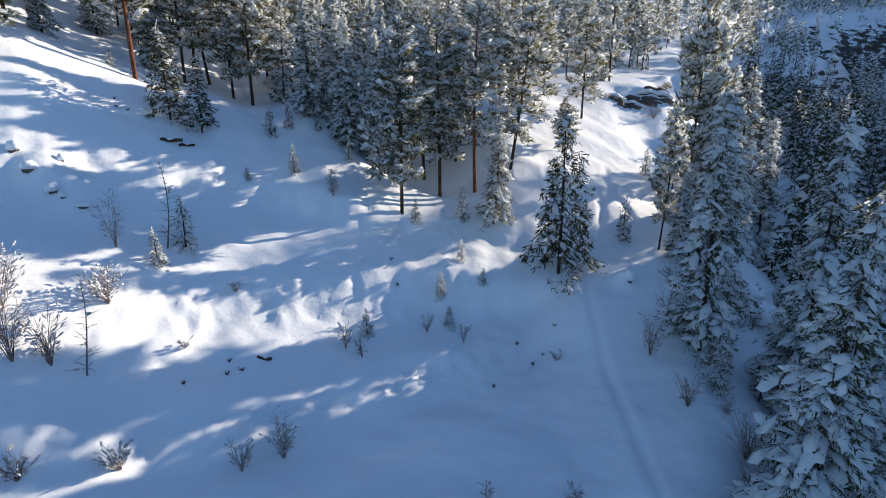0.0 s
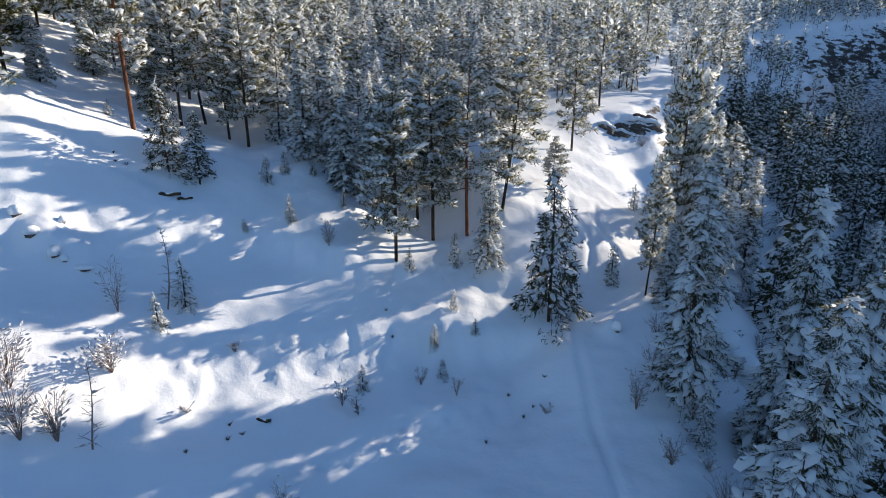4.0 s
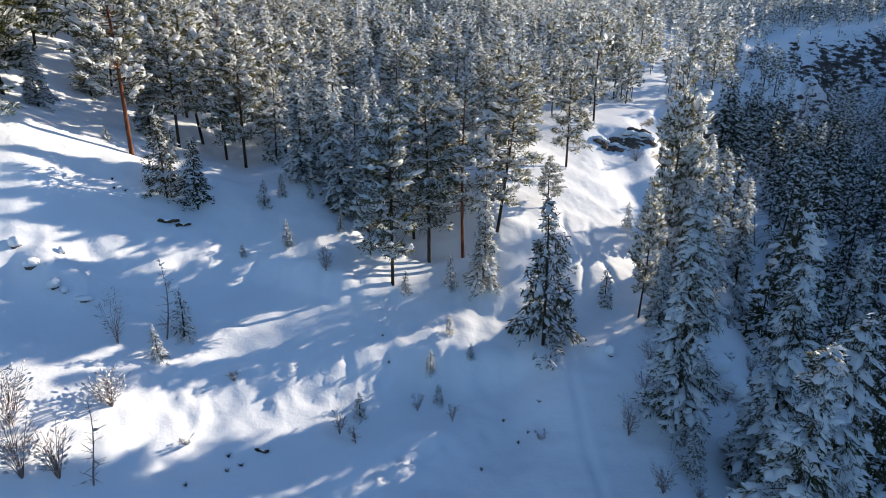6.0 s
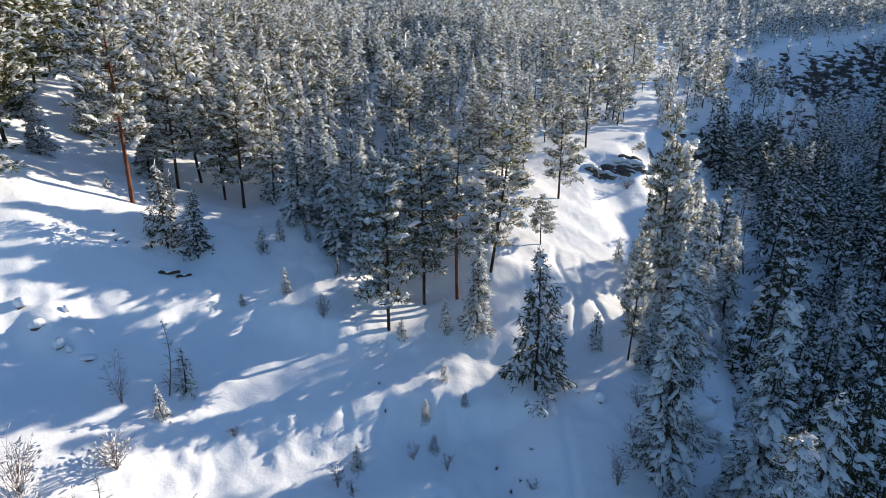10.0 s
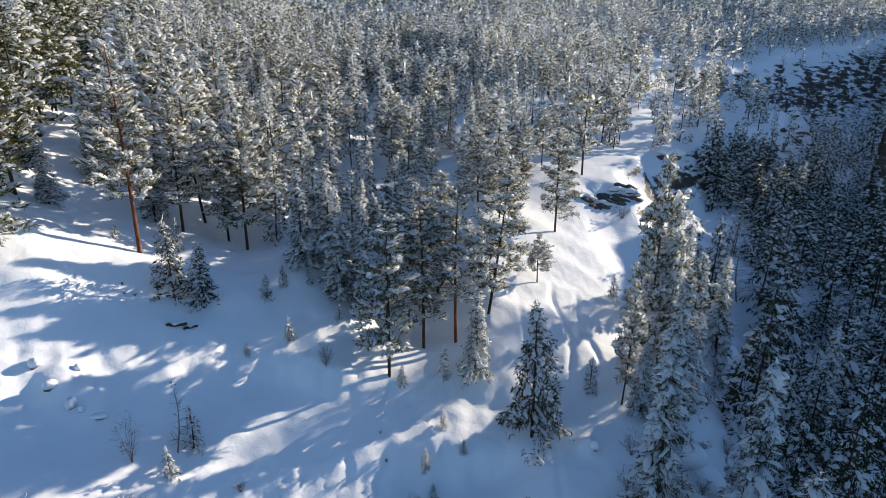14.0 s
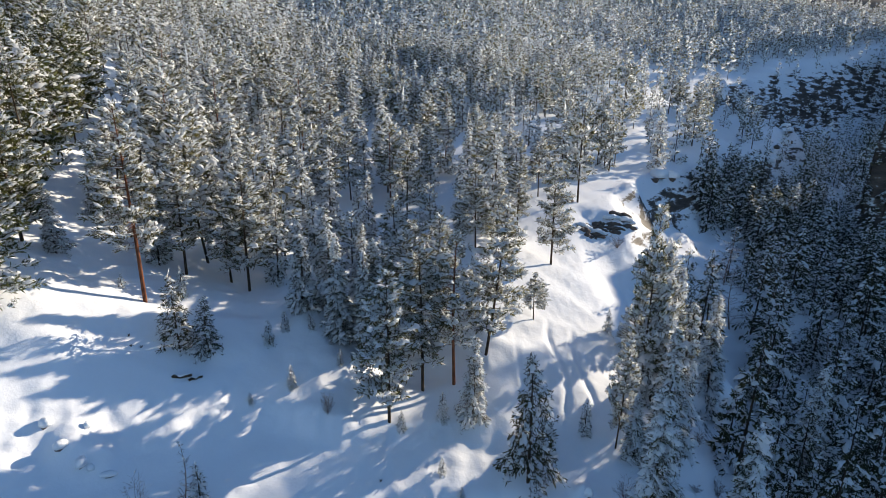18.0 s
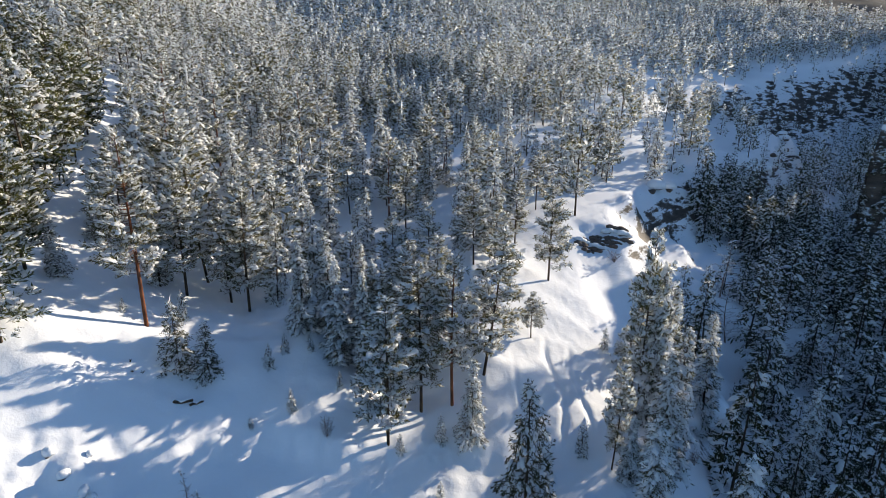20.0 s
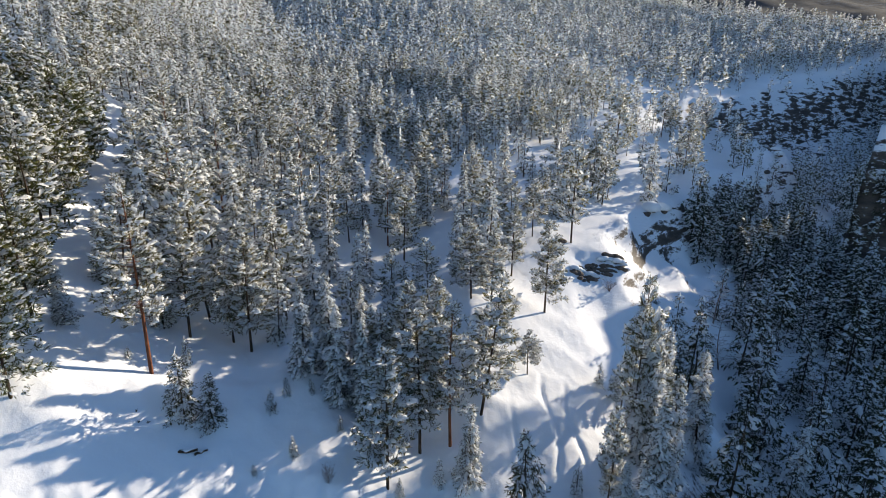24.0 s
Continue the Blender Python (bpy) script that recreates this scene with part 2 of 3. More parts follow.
def terraces(x, y):
    """Height of the stepped hillside: straight runs between the breaks, eased in both directions."""
    out = 0.0
    wob = 0.22 * np.sin(x * 0.55) + 0.08 * np.sin(x * 2.3 + 1)
    for dx, gx in ((-2.0, 0.3), (0.0, 0.4), (2.0, 0.3)):
        ys = [np.interp(x + dx, COLUMNS, b[0]) for b in BREAKS]
        zs = [np.interp(x + dx, COLUMNS, b[1]) for b in BREAKS]
        for dy, gy in ((-0.4, 0.3), (0.0, 0.4), (0.4, 0.3)):
            q = y + dy + wob
            z = zs[0] + 0.03 * (np.minimum(q, ys[0]) - ys[0])
            for i in range(len(ys) - 1):
                z = z + (zs[i + 1] - zs[i]) * np.clip((q - ys[i]) / (ys[i + 1] - ys[i]), 0, 1)
            z = z + 0.35 * np.maximum(q - ys[-1], 0)
            out = out + gx * gy * z
    return out


def on_risers(x, y):
    """1 on the faces between foot and brow of the terraces, 0 on the benches."""
    out = 0.0
    for k in (1, 3, 5):
        f, b = np.interp(x, COLUMNS, BREAKS[k][0]), np.interp(x, COLUMNS, BREAKS[k + 1][0])
        out = out + sstep(-0.3, 0.9, y - f) * sstep(0.9, -0.3, y - b)
    return np.minimum(out, 1.0) * sstep(7, 1, x)


def height(x,y):
    v=-0.407*x+0.914*y; u=0.914*x+0.407*y
    bench=rounded(y,[-200,0,24,32,37,46,58,74,91,125,200,300,420,700,1500],
                       [-14,-8,-5,-3.6,-1.0,1.2,4.6,11,16,22,40,66,105,200,330],2.5)
    wob=0.5*np.sin(u*0.31)+0.3*np.sin(u*0.83+1)
    w=v+wob-0.17*np.clip(u,-30,14)*sstep(60,46,v)
    hill=rounded(w,[-200,0,20,26.0,27.4,32.0,34.6,40,43,45.5,48.6,51.6,54,58,67,98,200,400,700,1500],
                       [-30,-9,-5.4,-4.3,-2.9,-2.3,1.1,3.2,5.1,7.6,10.0,11.9,13.2,14.1,15.2,24.8,55,120,230,380],0.6)
    hill=hill-(0.32+0.06*sstep(46,60,v))*np.clip(u,-40,4)
    # the terraces: breaks of slope (foot and brow of three risers) by columns of x
    own = sstep(11.5, 5.5, x) * sstep(5.5, 0.0, y - np.interp(x, [-30, -24, -16, -8, 0, 6], [43, 45, 49.5, 49, 48, 48]))
    a=0.45*np.clip(v-45,0,120)
    k=sstep(19+a,12-0.4*a,u)
    z=bench*(1-k)+hill*k
    if np.any(own > 0):
        z = z + own * (terraces(x, y) - z)
    e=rounded(y,EDGE_Y,EDGE_X,2.0)
    d=x-e
    z=z-1.3*sstep(22,33,x)*sstep(66,86,y)*sstep(92.5,89.5,y+0.25*np.sin(x*1.7)+0.35*(x-32))
    z=z-0.36*(np.clip(x,7,31)-19)*sstep(-6,9,x)*sstep(45,56,y)*sstep(90,74,y)
    z=z-np.minimum(0.11*np.clip(x-25,0,400),18)
    drop=13+10*sstep(60,160,y)+20*sstep(200,250,y)
    z=z-drop*(0.55*sstep(0,13-5*sstep(60,90,y)+0.07*y,d)+0.45*sstep(6,34+0.12*y,d))
    far=soft(d-(55+0.45*np.clip(y-60,0,300)),12)
    z=z+np.minimum(far,160)*0.32
    # mountain across the canyon, towards the sun: out of view, shaped to shade
    s, n = 0.8387 * x + 0.5446 * y, -0.5446 * x + 0.8387 * y
    at = 185 + 265 * sstep(50, 64, n) + 110 * sstep(75, 110, n)
    top = rounded(n, [-500, -100, 5, 16, 22, 44, 50, 110, 128, 150], [60, 14, 6, 2, -9.5, -9.5, -9, -10, -24, -140], 0.5)
    top = top + 0.2493 * at
    near = at - 16 - 90 * sstep(54, 66, n)
    target = -14 + (top + 14) * sstep(near, at, s) + 0.05 * np.clip(s - at - 10, 0, 900)
    return z + np.maximum(target - z, 0) * sstep(near - 10, near + 10, s)


def waves(x, y, seed, scale, octaves=4):
    """Smooth irregular relief from a few crossed waves."""
    rng = np.random.RandomState(seed)
    out, amp = 0.0, 1.0
    for k in range(octaves):
        for j in range(3):
            a, p = rng.uniform(0, np.pi), rng.uniform(0, 6.28)
            f = 2 * np.pi / scale * rng.uniform(0.8, 1.25)
            out = out + amp / 3 * np.sin(f * (x * np.cos(a) + y * np.sin(a)) + p + 1.3 * np.sin(f * 0.6 * (y * np.cos(a) - x * np.sin(a)) + p))
        amp, scale = amp * 0.5, scale * 0.47
    return out


def edge_of(y):
    return rounded(y, EDGE_Y, EDGE_X, 2.0)


def ground(x, y):
    """The snow's surface with its drifts, lumps, ledges, track and footprints."""
    x, y = np.asarray(x, dtype=float), np.asarray(y, dtype=float)
    z = height(x, y)
    v, u = -0.407 * x + 0.914 * y, 0.914 * x + 0.407 * y
    near = 1 - sstep(90, 140, np.hypot(x, y))
    z = z + near * 0.13 * waves(x, y, 3, 7.0, 3)
    # clods, slumps and flutes on the terrace risers
    steep = near * on_risers(x, y)
    z = z + steep * (0.11 * waves(x, y, 5, 1.5, 3) + 0.05 * waves(u * 1.6, v * 0.6, 8, 1.7, 3) + 0.08 * waves(x, y, 9, 3.3, 2))
    for hx, hy, hw, hz in ((-27.0, 35.0, 1.2, 1.0), (-25.2, 35.3, 1.0, 0.8), (-30.6, 40.6, 2.6, 1.0), (14.5, 39.5, 0.8, 1.0)):
        z = z + hz * np.exp(-((x - hx) ** 2 + (y - hy) ** 2) / hw ** 2)
    # stepped ledges of rock on the canyon's walls and the far cliffs
    d = x - edge_of(y)
    wall = sstep(0, 3, d) * sstep(34, 20, d) * sstep(40, 95, y)
    z = z + wall * (1.3 + 4.6 * sstep(120, 260, y)) * waves(x * 0.6, y * 0.6, 11, 9.0, 4)
    wide = sstep(95, 200, np.hypot(x, y))
    z = z + wide * 2.0 * waves(x, y, 21, 60.0, 3)
    # a trodden track up the lower bench
    tx = 10.3 + 0.9 * np.sin((y - 24) * 0.13) + np.clip(y - 36, 0, 40) * 0.06 - np.clip(y - 31, -40, 0) * 0.10
    on = sstep(8, 14, y) * sstep(60, 50, y)
    r = (x - tx) / 0.30
    z = z - on * (0.17 * np.exp(-r * r) - 0.03 * np.exp(-((np.abs(r) - 2) / 0.8) ** 2))
    # two slide tracks on the lit slope
    for x0, ph in ((15.5, 0.3), (18.3, 1.4)):
        r = (x - x0 - 0.5 * np.sin(y * 0.5 + ph) - 0.05 * (y - 50)) / 0.35
        z = z - sstep(47, 50, y) * sstep(63, 58, y) * (0.28 * np.exp(-r * r))
    # footprints along the brow of the lowest riser
    px = np.round((x + 20) / 0.8)
    fu = x + 20 - px * 0.8
    fv = y - np.interp(x, COLUMNS, BREAKS[2][0]) + 0.2 + 0.25 * np.where(px % 2 > 0, 1, -1) + 0.3 * np.sin(x * 0.7)
    z = z - sstep(-22, -19, x) * sstep(1.5, 0.5, x) * 0.26 * np.exp(-(fu / 0.24) ** 2 - (fv / 0.24) ** 2)
    return z


def axis(lo, hi, fine_lo, fine_hi, step, grow):
    mid = list(np.arange(fine_lo, fine_hi + step / 2, step))
    up, s = mid[-1], step
    while up < hi:
        s = min(s * grow, 400)
        up += s
        mid.append(up)
    dn, s, low = fine_lo, step, []
    while dn > lo:
        s = min(s * grow, 400)
        dn -= s
        low.append(dn)
    return np.array(low[::-1] + mid)


def build_ground():
    xs, ys = axis(-3000, 3000, -33, 24, 0.3, 1.04), axis(-1500, 4000, 16, 56, 0.3, 1.035)
    gx, gy = np.meshgrid(xs, ys)
    v = np.stack([gx, gy, ground(gx, gy)], axis=2).reshape(-1, 3)
    i = np.arange(len(ys) - 1)[:, None] * len(xs) + np.arange(len(xs) - 1)[None]
    i = i.ravel()
    t = np.concatenate([np.stack([i, i + 1, i + len(xs) + 1], 1), np.stack([i, i + len(xs) + 1, i + len(xs)], 1)])
    c = v[t].mean(axis=1)
    d = c[:, 0] - edge_of(c[:, 1])
    wall = (d > -1.5) & (d < 45 + 0.25 * np.clip(c[:, 1], 0, 300)) & (c[:, 1] > 34) & (c[:, 1] < 700)
    me = mesh_of("ground", [(v, t, GROUND)], True)
    me.materials.append(CLIFF)
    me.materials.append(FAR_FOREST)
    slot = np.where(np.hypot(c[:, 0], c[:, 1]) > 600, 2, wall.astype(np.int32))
    me.polygons.foreach_set("material_index", slot.astype(np.int32))
    ob = new("ground", me)
    tagged(ob, "deep untrodden snow over terraced hillside and rocky canyon", "ground", kind="structure")


build_ground()


def gz(x, y):
    return float(ground(np.array(x), np.array(y)))


# ---- trees ----
def blobs(at, size, rng, sides=5, flat=0.62, rings=2, way=None):
    """Small uneven pillows of snow, one at each place."""
    at, size = np.asarray(at, dtype=float), np.asarray(size, dtype=float)
    n = len(at)
    ang = np.arange(sides) * 2 * np.pi / sides
    shape = [np.array([[0, 0, flat]])]
    for r, z in ((0.72, 0.36 * flat), (1.0, -0.22 * flat))[2 - rings:]:
        shape.append(np.stack([np.cos(ang + r) * r, np.sin(ang + r) * r, np.full(sides, z)], 1))
    shape = np.concatenate(shape)
    v = shape[None] * size[:, None, None] * rng.uniform(0.7, 1.3, (n, len(shape), 1))
    v[:, :, 0] *= rng.uniform(0.7, 1.3, (n, 1))
    v[:, :, 2] += (v[:, :, 0] * rng.uniform(-0.45, 0.45, (n, 1)) + v[:, :, 1] * rng.uniform(-0.45, 0.45, (n, 1)))
    if way is not None:
        # drawn out along the bough and tilted with it
        f = way[:, :2] / (np.linalg.norm(way[:, :2], axis=1)[:, None] + 1e-6)
        a, b = v[:, :, 0] * 1.45, v[:, :, 1] * 0.72
        tilt = (way[:, 2] / (np.linalg.norm(way[:, :2], axis=1) + 0.2))[:, None]
        v = np.stack([a * f[:, :1] - b * f[:, 1:], a * f[:, 1:] + b * f[:, :1], v[:, :, 2] + 0.8 * a * tilt], 2)
    v = v + at[:, None]
    k = np.arange(sides)
    t = [np.stack([np.zeros_like(k), 1 + k, 1 + (k + 1) % sides], 1)]
    if rings == 2:
        p, q = 1 + k, 1 + (k + 1) % sides
        t += [np.stack([p, p + sides, q], 1), np.stack([q, p + sides, q + sides], 1)]
    t = np.concatenate(t)
    return v.reshape(-1, 3), (t[None] + (np.arange(n) * len(shape))[:, None, None]).reshape(-1, 3)


def sprigs(root, way, length, width, rng):
    """Kite-shaped sprigs of needles from each root along each way."""
    n = len(root)
    cross = np.cross(way, rng.normal(0, 1, (n, 3)))
    cross /= np.linalg.norm(cross, axis=1)[:, None] + 1e-9
    mid = root + way * (length * 0.5)[:, None]
    v = np.stack([root, mid + cross * width[:, None], root + way * length[:, None], mid - cross * width[:, None]], 1)
    t = np.array([(0, 1, 2), (0, 2, 3)])
    return v.reshape(-1, 3), (t[None] + (np.arange(n) * 4)[:, None, None]).reshape(-1, 3)


def crown(kind, h, rng, branches, tufts, size):
    """Boughs of a conifer: spines, and the roots, ways and sizes of its tufts."""
    droop = kind in "SFY"
    bare = {"S": 0.05, "F": 0.16, "P": 0.20, "G": 0.10, "R": 0.23, "Y": 0.04}[kind] + rng.uniform(-0.02, 0.06)
    reach = {"S": 0.14, "F": 0.245, "P": 0.145, "G": 0.165, "R": 0.135, "Y": 0.22}[kind] * h * rng.uniform(0.9, 1.1)
    lop, swing = rng.uniform(0, 6.28), rng.uniform(0.1, 0.3)
    spines, places, ways, sizes = [], [], [], []
    for i in range(branches):
        g = (i + rng.rand()) / branches
        g = g ** (1.05 if droop else 0.95)
        z0 = h * (bare + (0.985 - bare) * g)
        if droop:
            prof = (1 - g) ** 0.8 * min(1, 0.6 + 3 * g) + 0.05
        else:
            prof = (0.42 + 0.75 * math.sin(math.pi * min(1, 0.22 + 0.72 * g))) * (1 - g ** 3.5) ** 0.7 + 0.08
        az = rng.uniform(0, 6.28) if not droop else i * 2.399 + rng.uniform(-0.6, 0.6)
        length = reach * prof * (1 + swing * math.sin(az - lop)) * rng.choice((0.55, 0.8, 1.0, 1.0, 1.2)) * rng.uniform(0.85, 1.1)
        rise = (-0.25 - 0.4 * (1 - g) if droop else 0.30 - 0.55 * (1 - g)) + rng.uniform(-0.18, 0.18) + 1.0 * max(0, g - 0.8) / 0.2
        out = np.array([math.cos(az), math.sin(az), 0.0])
        side = np.array([-out[1], out[0], 0.0])
        q = np.linspace(0, 1, 4)
        spine = out[None] * (q * length)[:, None]
        spine[:, 2] = z0 + length * (rise * q + (-0.25 if droop else 0.12) * q * q)
        spines.append((spine, length))
        m = max(2, int(tufts * (0.35 + 0.75 * prof)))
        f = 1 - (1 - rng.uniform(0, 1, m)) * (0.8 if droop else 0.6) * rng.uniform(0.6, 1.0, m)
        f[0] = 1.0
        across = rng.uniform(-1, 1, m) * (0.42 if droop else 0.5) * length * (1.12 - 0.75 * f) + rng.normal(0, 0.08, m)
        c = np.stack([np.interp(f, q, spine[:, k]) for k in range(3)], 1) + side[None] * across[:, None]
        c[:, 2] -= np.abs(across) * (0.35 if droop else -0.1) - rng.uniform(-0.12, 0.12, m) * (1 if h > 4 else 0.3)
        places.append(c)
        w = out[None] * 0.8 + side[None] * np.sign(across)[:, None] * 0.5 + np.array([0, 0, -0.35 if droop else 0.45])[None]
        ways.append(w)
        sizes.append(size * (0.7 + 0.5 * prof) * rng.uniform(0.75, 1.25, m))
    top = np.array([[0, 0, h * 0.99]])
    places.append(top)
    ways.append(np.array([[0, 0, 1.0]]))
    sizes.append(np.array([size * 0.6]))
    return spines, np.concatenate(places), np.concatenate(ways), np.concatenate(sizes)


LADEN = {"G": 0.62, "S": 0.92, "F": 0.4, "P": 0.85, "R": 0.8, "Y": 0.8}


def conifer(kind, h, seed, lod):
    """Trunk, needles and snow of one conifer, as vertices and triangles, standing at the origin."""
    rng = np.random.RandomState(seed)
    small = 1.0 if h > 4 else 0.45
    branches = {"S": (112, 62), "F": (70, 38), "P": (80, 54), "G": (80, 58), "R": (84, 56), "Y": (34, 22)}[kind][lod]
    tufts = {"S": (12, 7), "F": (10, 7), "P": (10, 7), "G": (10, 8), "R": (10, 7), "Y": (6, 4)}[kind][lod]
    each = (7, 5)[lod]
    size = (0.36, 0.46)[lod] * small * (0.9 if kind in "SF" else 1.0)
    spines, at, way, big = crown(kind, h, rng, branches, tufts, size)
    n = (9, 6)[lod]
    zs = np.linspace(-0.4, h * 0.98, n)
    bend = rng.normal(0, 0.010 * h, 2)

    def sway(v):
        v = v.copy()
        f = np.clip(v[:, 2], 0, h) / h
        v[:, 0] += bend[0] * np.sin(f * 3)
        v[:, 1] += bend[1] * np.sin(f * 2.5)
        return v

    r0 = 0.0085 * h + 0.03
    trunk = [tube(np.stack([zs * 0, zs * 0, zs], 1), r0 * (1.02 - np.clip(zs, 0, h) / h) ** 0.8 + 0.008, (8, 5)[lod])]
    if lod == 0 and small == 1.0:
        for spine, length in spines:
            trunk.append(tube(spine, [0.025 + 0.008 * length, 0.018, 0.012, 0.005], 3))
    # needles fan out from each tuft
    k = np.repeat(np.arange(len(at)), each)
    w = way[k] * 0.75 + rng.normal(0, 0.62, (len(k), 3))
    if kind in "SF":
        w[:, 2] -= 0.25
    w /= np.linalg.norm(w, axis=1)[:, None] + 1e-9
    ln = big[k] * rng.uniform(0.8, 1.5, len(k))
    nd = sprigs(at[k] + rng.normal(0, 0.10 * small, (len(k), 3)), w, ln, ln * (0.095, 0.13)[lod], rng)
    # snow lies on most tufts, heavier on some boughs than on others
    patch = np.sin(at[:, 0] * 1.9 + at[:, 2] * 1.3 + seed) * np.sin(at[:, 1] * 2.1 - at[:, 2] * 0.9)
    lies = rng.rand(len(at)) < LADEN[kind] + 0.25 * patch
    c = at[lies] + way[lies] * (0.25 * big[lies])[:, None] + np.array([0, 0, 0.10 * small])[None]
    bulk = big[lies] * rng.choice((0.4, 0.5, 0.65, 0.85) if kind != "S" else (0.3, 0.45, 0.65, 0.9), lies.sum())
    sn = blobs(c, bulk, rng, 5, 0.55, 2, way[lies] + rng.normal(0, 0.25, (lies.sum(), 3)))
    tr = joined(trunk)
    return (sway(tr[0]), tr[1]), (sway(nd[0]), nd[1]), (sway(sn[0]), sn[1])


def far_conifer(kind, h, seed, branches, tufts):
    """A conifer for the distance: the same crown with fewer, larger tufts."""
    rng = np.random.RandomState(seed)
    size = 0.086 * h * (24.0 / (branches * tufts)) ** 0.4
    _, at, way, big = crown(kind, h, rng, branches, tufts, size)
    trunk = tube(np.array([[0, 0, -0.4], [0, 0, h * 0.9]]), [0.012 * h, 0.02], 3)
    k = np.repeat(np.arange(len(at)), 3 if tufts > 2 else 2)
    w = way[k] * 0.6 + rng.normal(0, 0.6, (len(k), 3))
    w /= np.linalg.norm(w, axis=1)[:, None] + 1e-9
    ln = big[k] * rng.uniform(0.9, 1.6, len(k))
    nd = sprigs(at[k], w, ln, ln * 0.17, rng)
    lies = rng.rand(len(at)) < LADEN[kind]
    sn = blobs(at[lies] + np.array([0, 0, 0.12 * size])[None], big[lies] * rng.uniform(0.4, 0.95, lies.sum()), rng, 4, 0.6, 1)
    return trunk, nd, sn


KIND = {"S": ("spruce_tree", "tall snow-laden spruce with drooping white branches", "tree", NEEDLES_SPRUCE, BARK_DARK),
        "F": ("fir_tree", "dark green fir with open branches dusted with snow", "tree", NEEDLES_FIR, BARK_DARK),
        "P": ("pine_tree", "slender pine with a bare dark trunk and snowy crown", "tree", NEEDLES_PINE, BARK_DARK),
        "G": ("pine_tree", "broad dark green pine speckled with small caps of snow", "tree", NEEDLES_GREEN, BARK_DARK),
        "R": ("ponderosa_pine", "tall pine with bare reddish-orange trunk and snowy crown", "tree", NEEDLES_PINE, BARK_RED),
        "Y": ("sapling", "small young conifer poking out of deep snow", "sapling", NEEDLES_YOUNG, BARK_DARK)}
BANK = {}


def tree_meshes(kind, variant, lod):
    key = (kind, variant, lod)
    if key not in BANK:
        h = {"S": 13.0, "F": 10.0, "P": 14.5, "G": 14.5, "R": 17.5, "Y": 2.6}[kind]
        tr, nd, sn = conifer(kind, h, 100 + 17 * variant + ord(kind), lod)
        name, _, _, green, bark = KIND[kind]
        BANK[key] = (h, mesh_of(name + "_trunk", [(*tr, bark)], True), mesh_of(name + "_crown", [(*nd, green)]), mesh_of(name + "_snow", [(*sn, SNOW)], True))
    return BANK[key]


def plant(kind, x, y, h, variant, lod, group, lean=(0, 0), turn=None):
    h0, tr, nd, sn = tree_meshes(kind, variant, lod)
    name, label, cat, _, _ = KIND[kind]
    root = tagged(new(name), label, cat, group)
    z = h / h0
    w = z ** 0.75
    rz = (x * 97.3 + y * 41.7) % 360 if turn is None else turn
    root.matrix_world = pose(x, y, gz(x, y) - 0.1, lean[0], lean[1], 0) @ pose(0, 0, 0, 0, 0, rz) @ Matrix.Diagonal((w, w, z, 1))
    part("trunk", tr, root, "reddish scaly trunk" if kind == "R" else "")
    part("crown", nd, root)
    tagged(part("snow", sn, root, "white snow lying on the branches"), kind="stuff")
    return root


# trees that stand apart: kind, place, height
FRONT = (("R", -27.3, 48.5, 18.8), ("G", -35.1, 41.0, 12.0), ("G", -39.3, 50.7, 14.5), ("S", -36.8, 51.4, 6.6), ("P", -27.1, 57.3, 14.2),
         ("P", -22.8, 59.0, 12.0), ("P", -20.4, 57.9, 14.6), ("F", -23.0, 45.2, 7.3), ("F", -20.6, 45.5, 6.2), ("S", -13.5, 54.0, 10.9),
         ("S", -9.0, 52.1, 12.2), ("S", -7.6, 59.1, 12.2), ("S", -38.4, 62.1, 9.4), ("S", -29.9, 57.2, 9.5), ("P", -3.6, 44.7, 15.6),
         ("P", -0.3, 49.2, 16.6), ("R", 3.1, 50.0, 17.0), ("P", 6.9, 53.3, 17.1), ("S", 4.6, 46.0, 9.8), ("S", -6.6, 52.4, 12.6), ("P", -4.4, 54.0, 14.2), ("P", -2.0, 56.4, 15.4),
         ("S", -5.6, 56.0, 13.2), ("P", 1.4, 58.4, 14.8), ("S", -11.0, 56.0, 12.4), ("P", -1.5, 60.5, 14.0))
SLOPE = (("F", 9.6, 40.9, 13.2), ("P", 13.9, 60.9, 6.2), ("P", 19.1, 73.9, 14.5), ("P", 15.3, 82.3, 12.1), ("P", 10.5, 72.1, 10.6), ("P", 7.4, 71.7, 11.9),
         ("P", -2.8, 87.9, 13.3), ("P", -6.7, 98.5, 14.7), ("P", 26.9, 60.5, 7.2), ("P", 19.1, 44.2, 12.7), ("S", 20.4, 42.7, 7.7),
         ("P", 29.0, 95.2, 19.0), ("P", 41.9, 124.0, 18.0), ("P", 43.0, 118.7, 12.5), ("P", 58.2, 152.9, 22.0), ("P", 42.3, 159.9, 18.6),
         ("S", 56.5, 124.7, 15.1), ("P", 90.0, 192.8, 18.0), ("P", 78.2, 150.1, 17.7), ("P", 108.3, 196.4, 15.4))
CANYON = (("S", 17.9, 32.9, 17.6), ("S", 23.2, 30.5, 20.0), ("S", 16.9, 19.7, 18.5), ("S", 20.5, 22.4, 20.0), ("S", 45.5, 51.2, 17.0), ("S", 36.8, 58.5, 17.0),
          ("S", 26.0, 51.8, 19.5), ("P", 24.6, 51.8, 22.5), ("S", 25.4, 44.8, 16.0), ("S", 23.4, 43.6, 14.0), ("S", 17.8, 29.6, 4.6), ("S", 28.5, 53.6, 17.5))
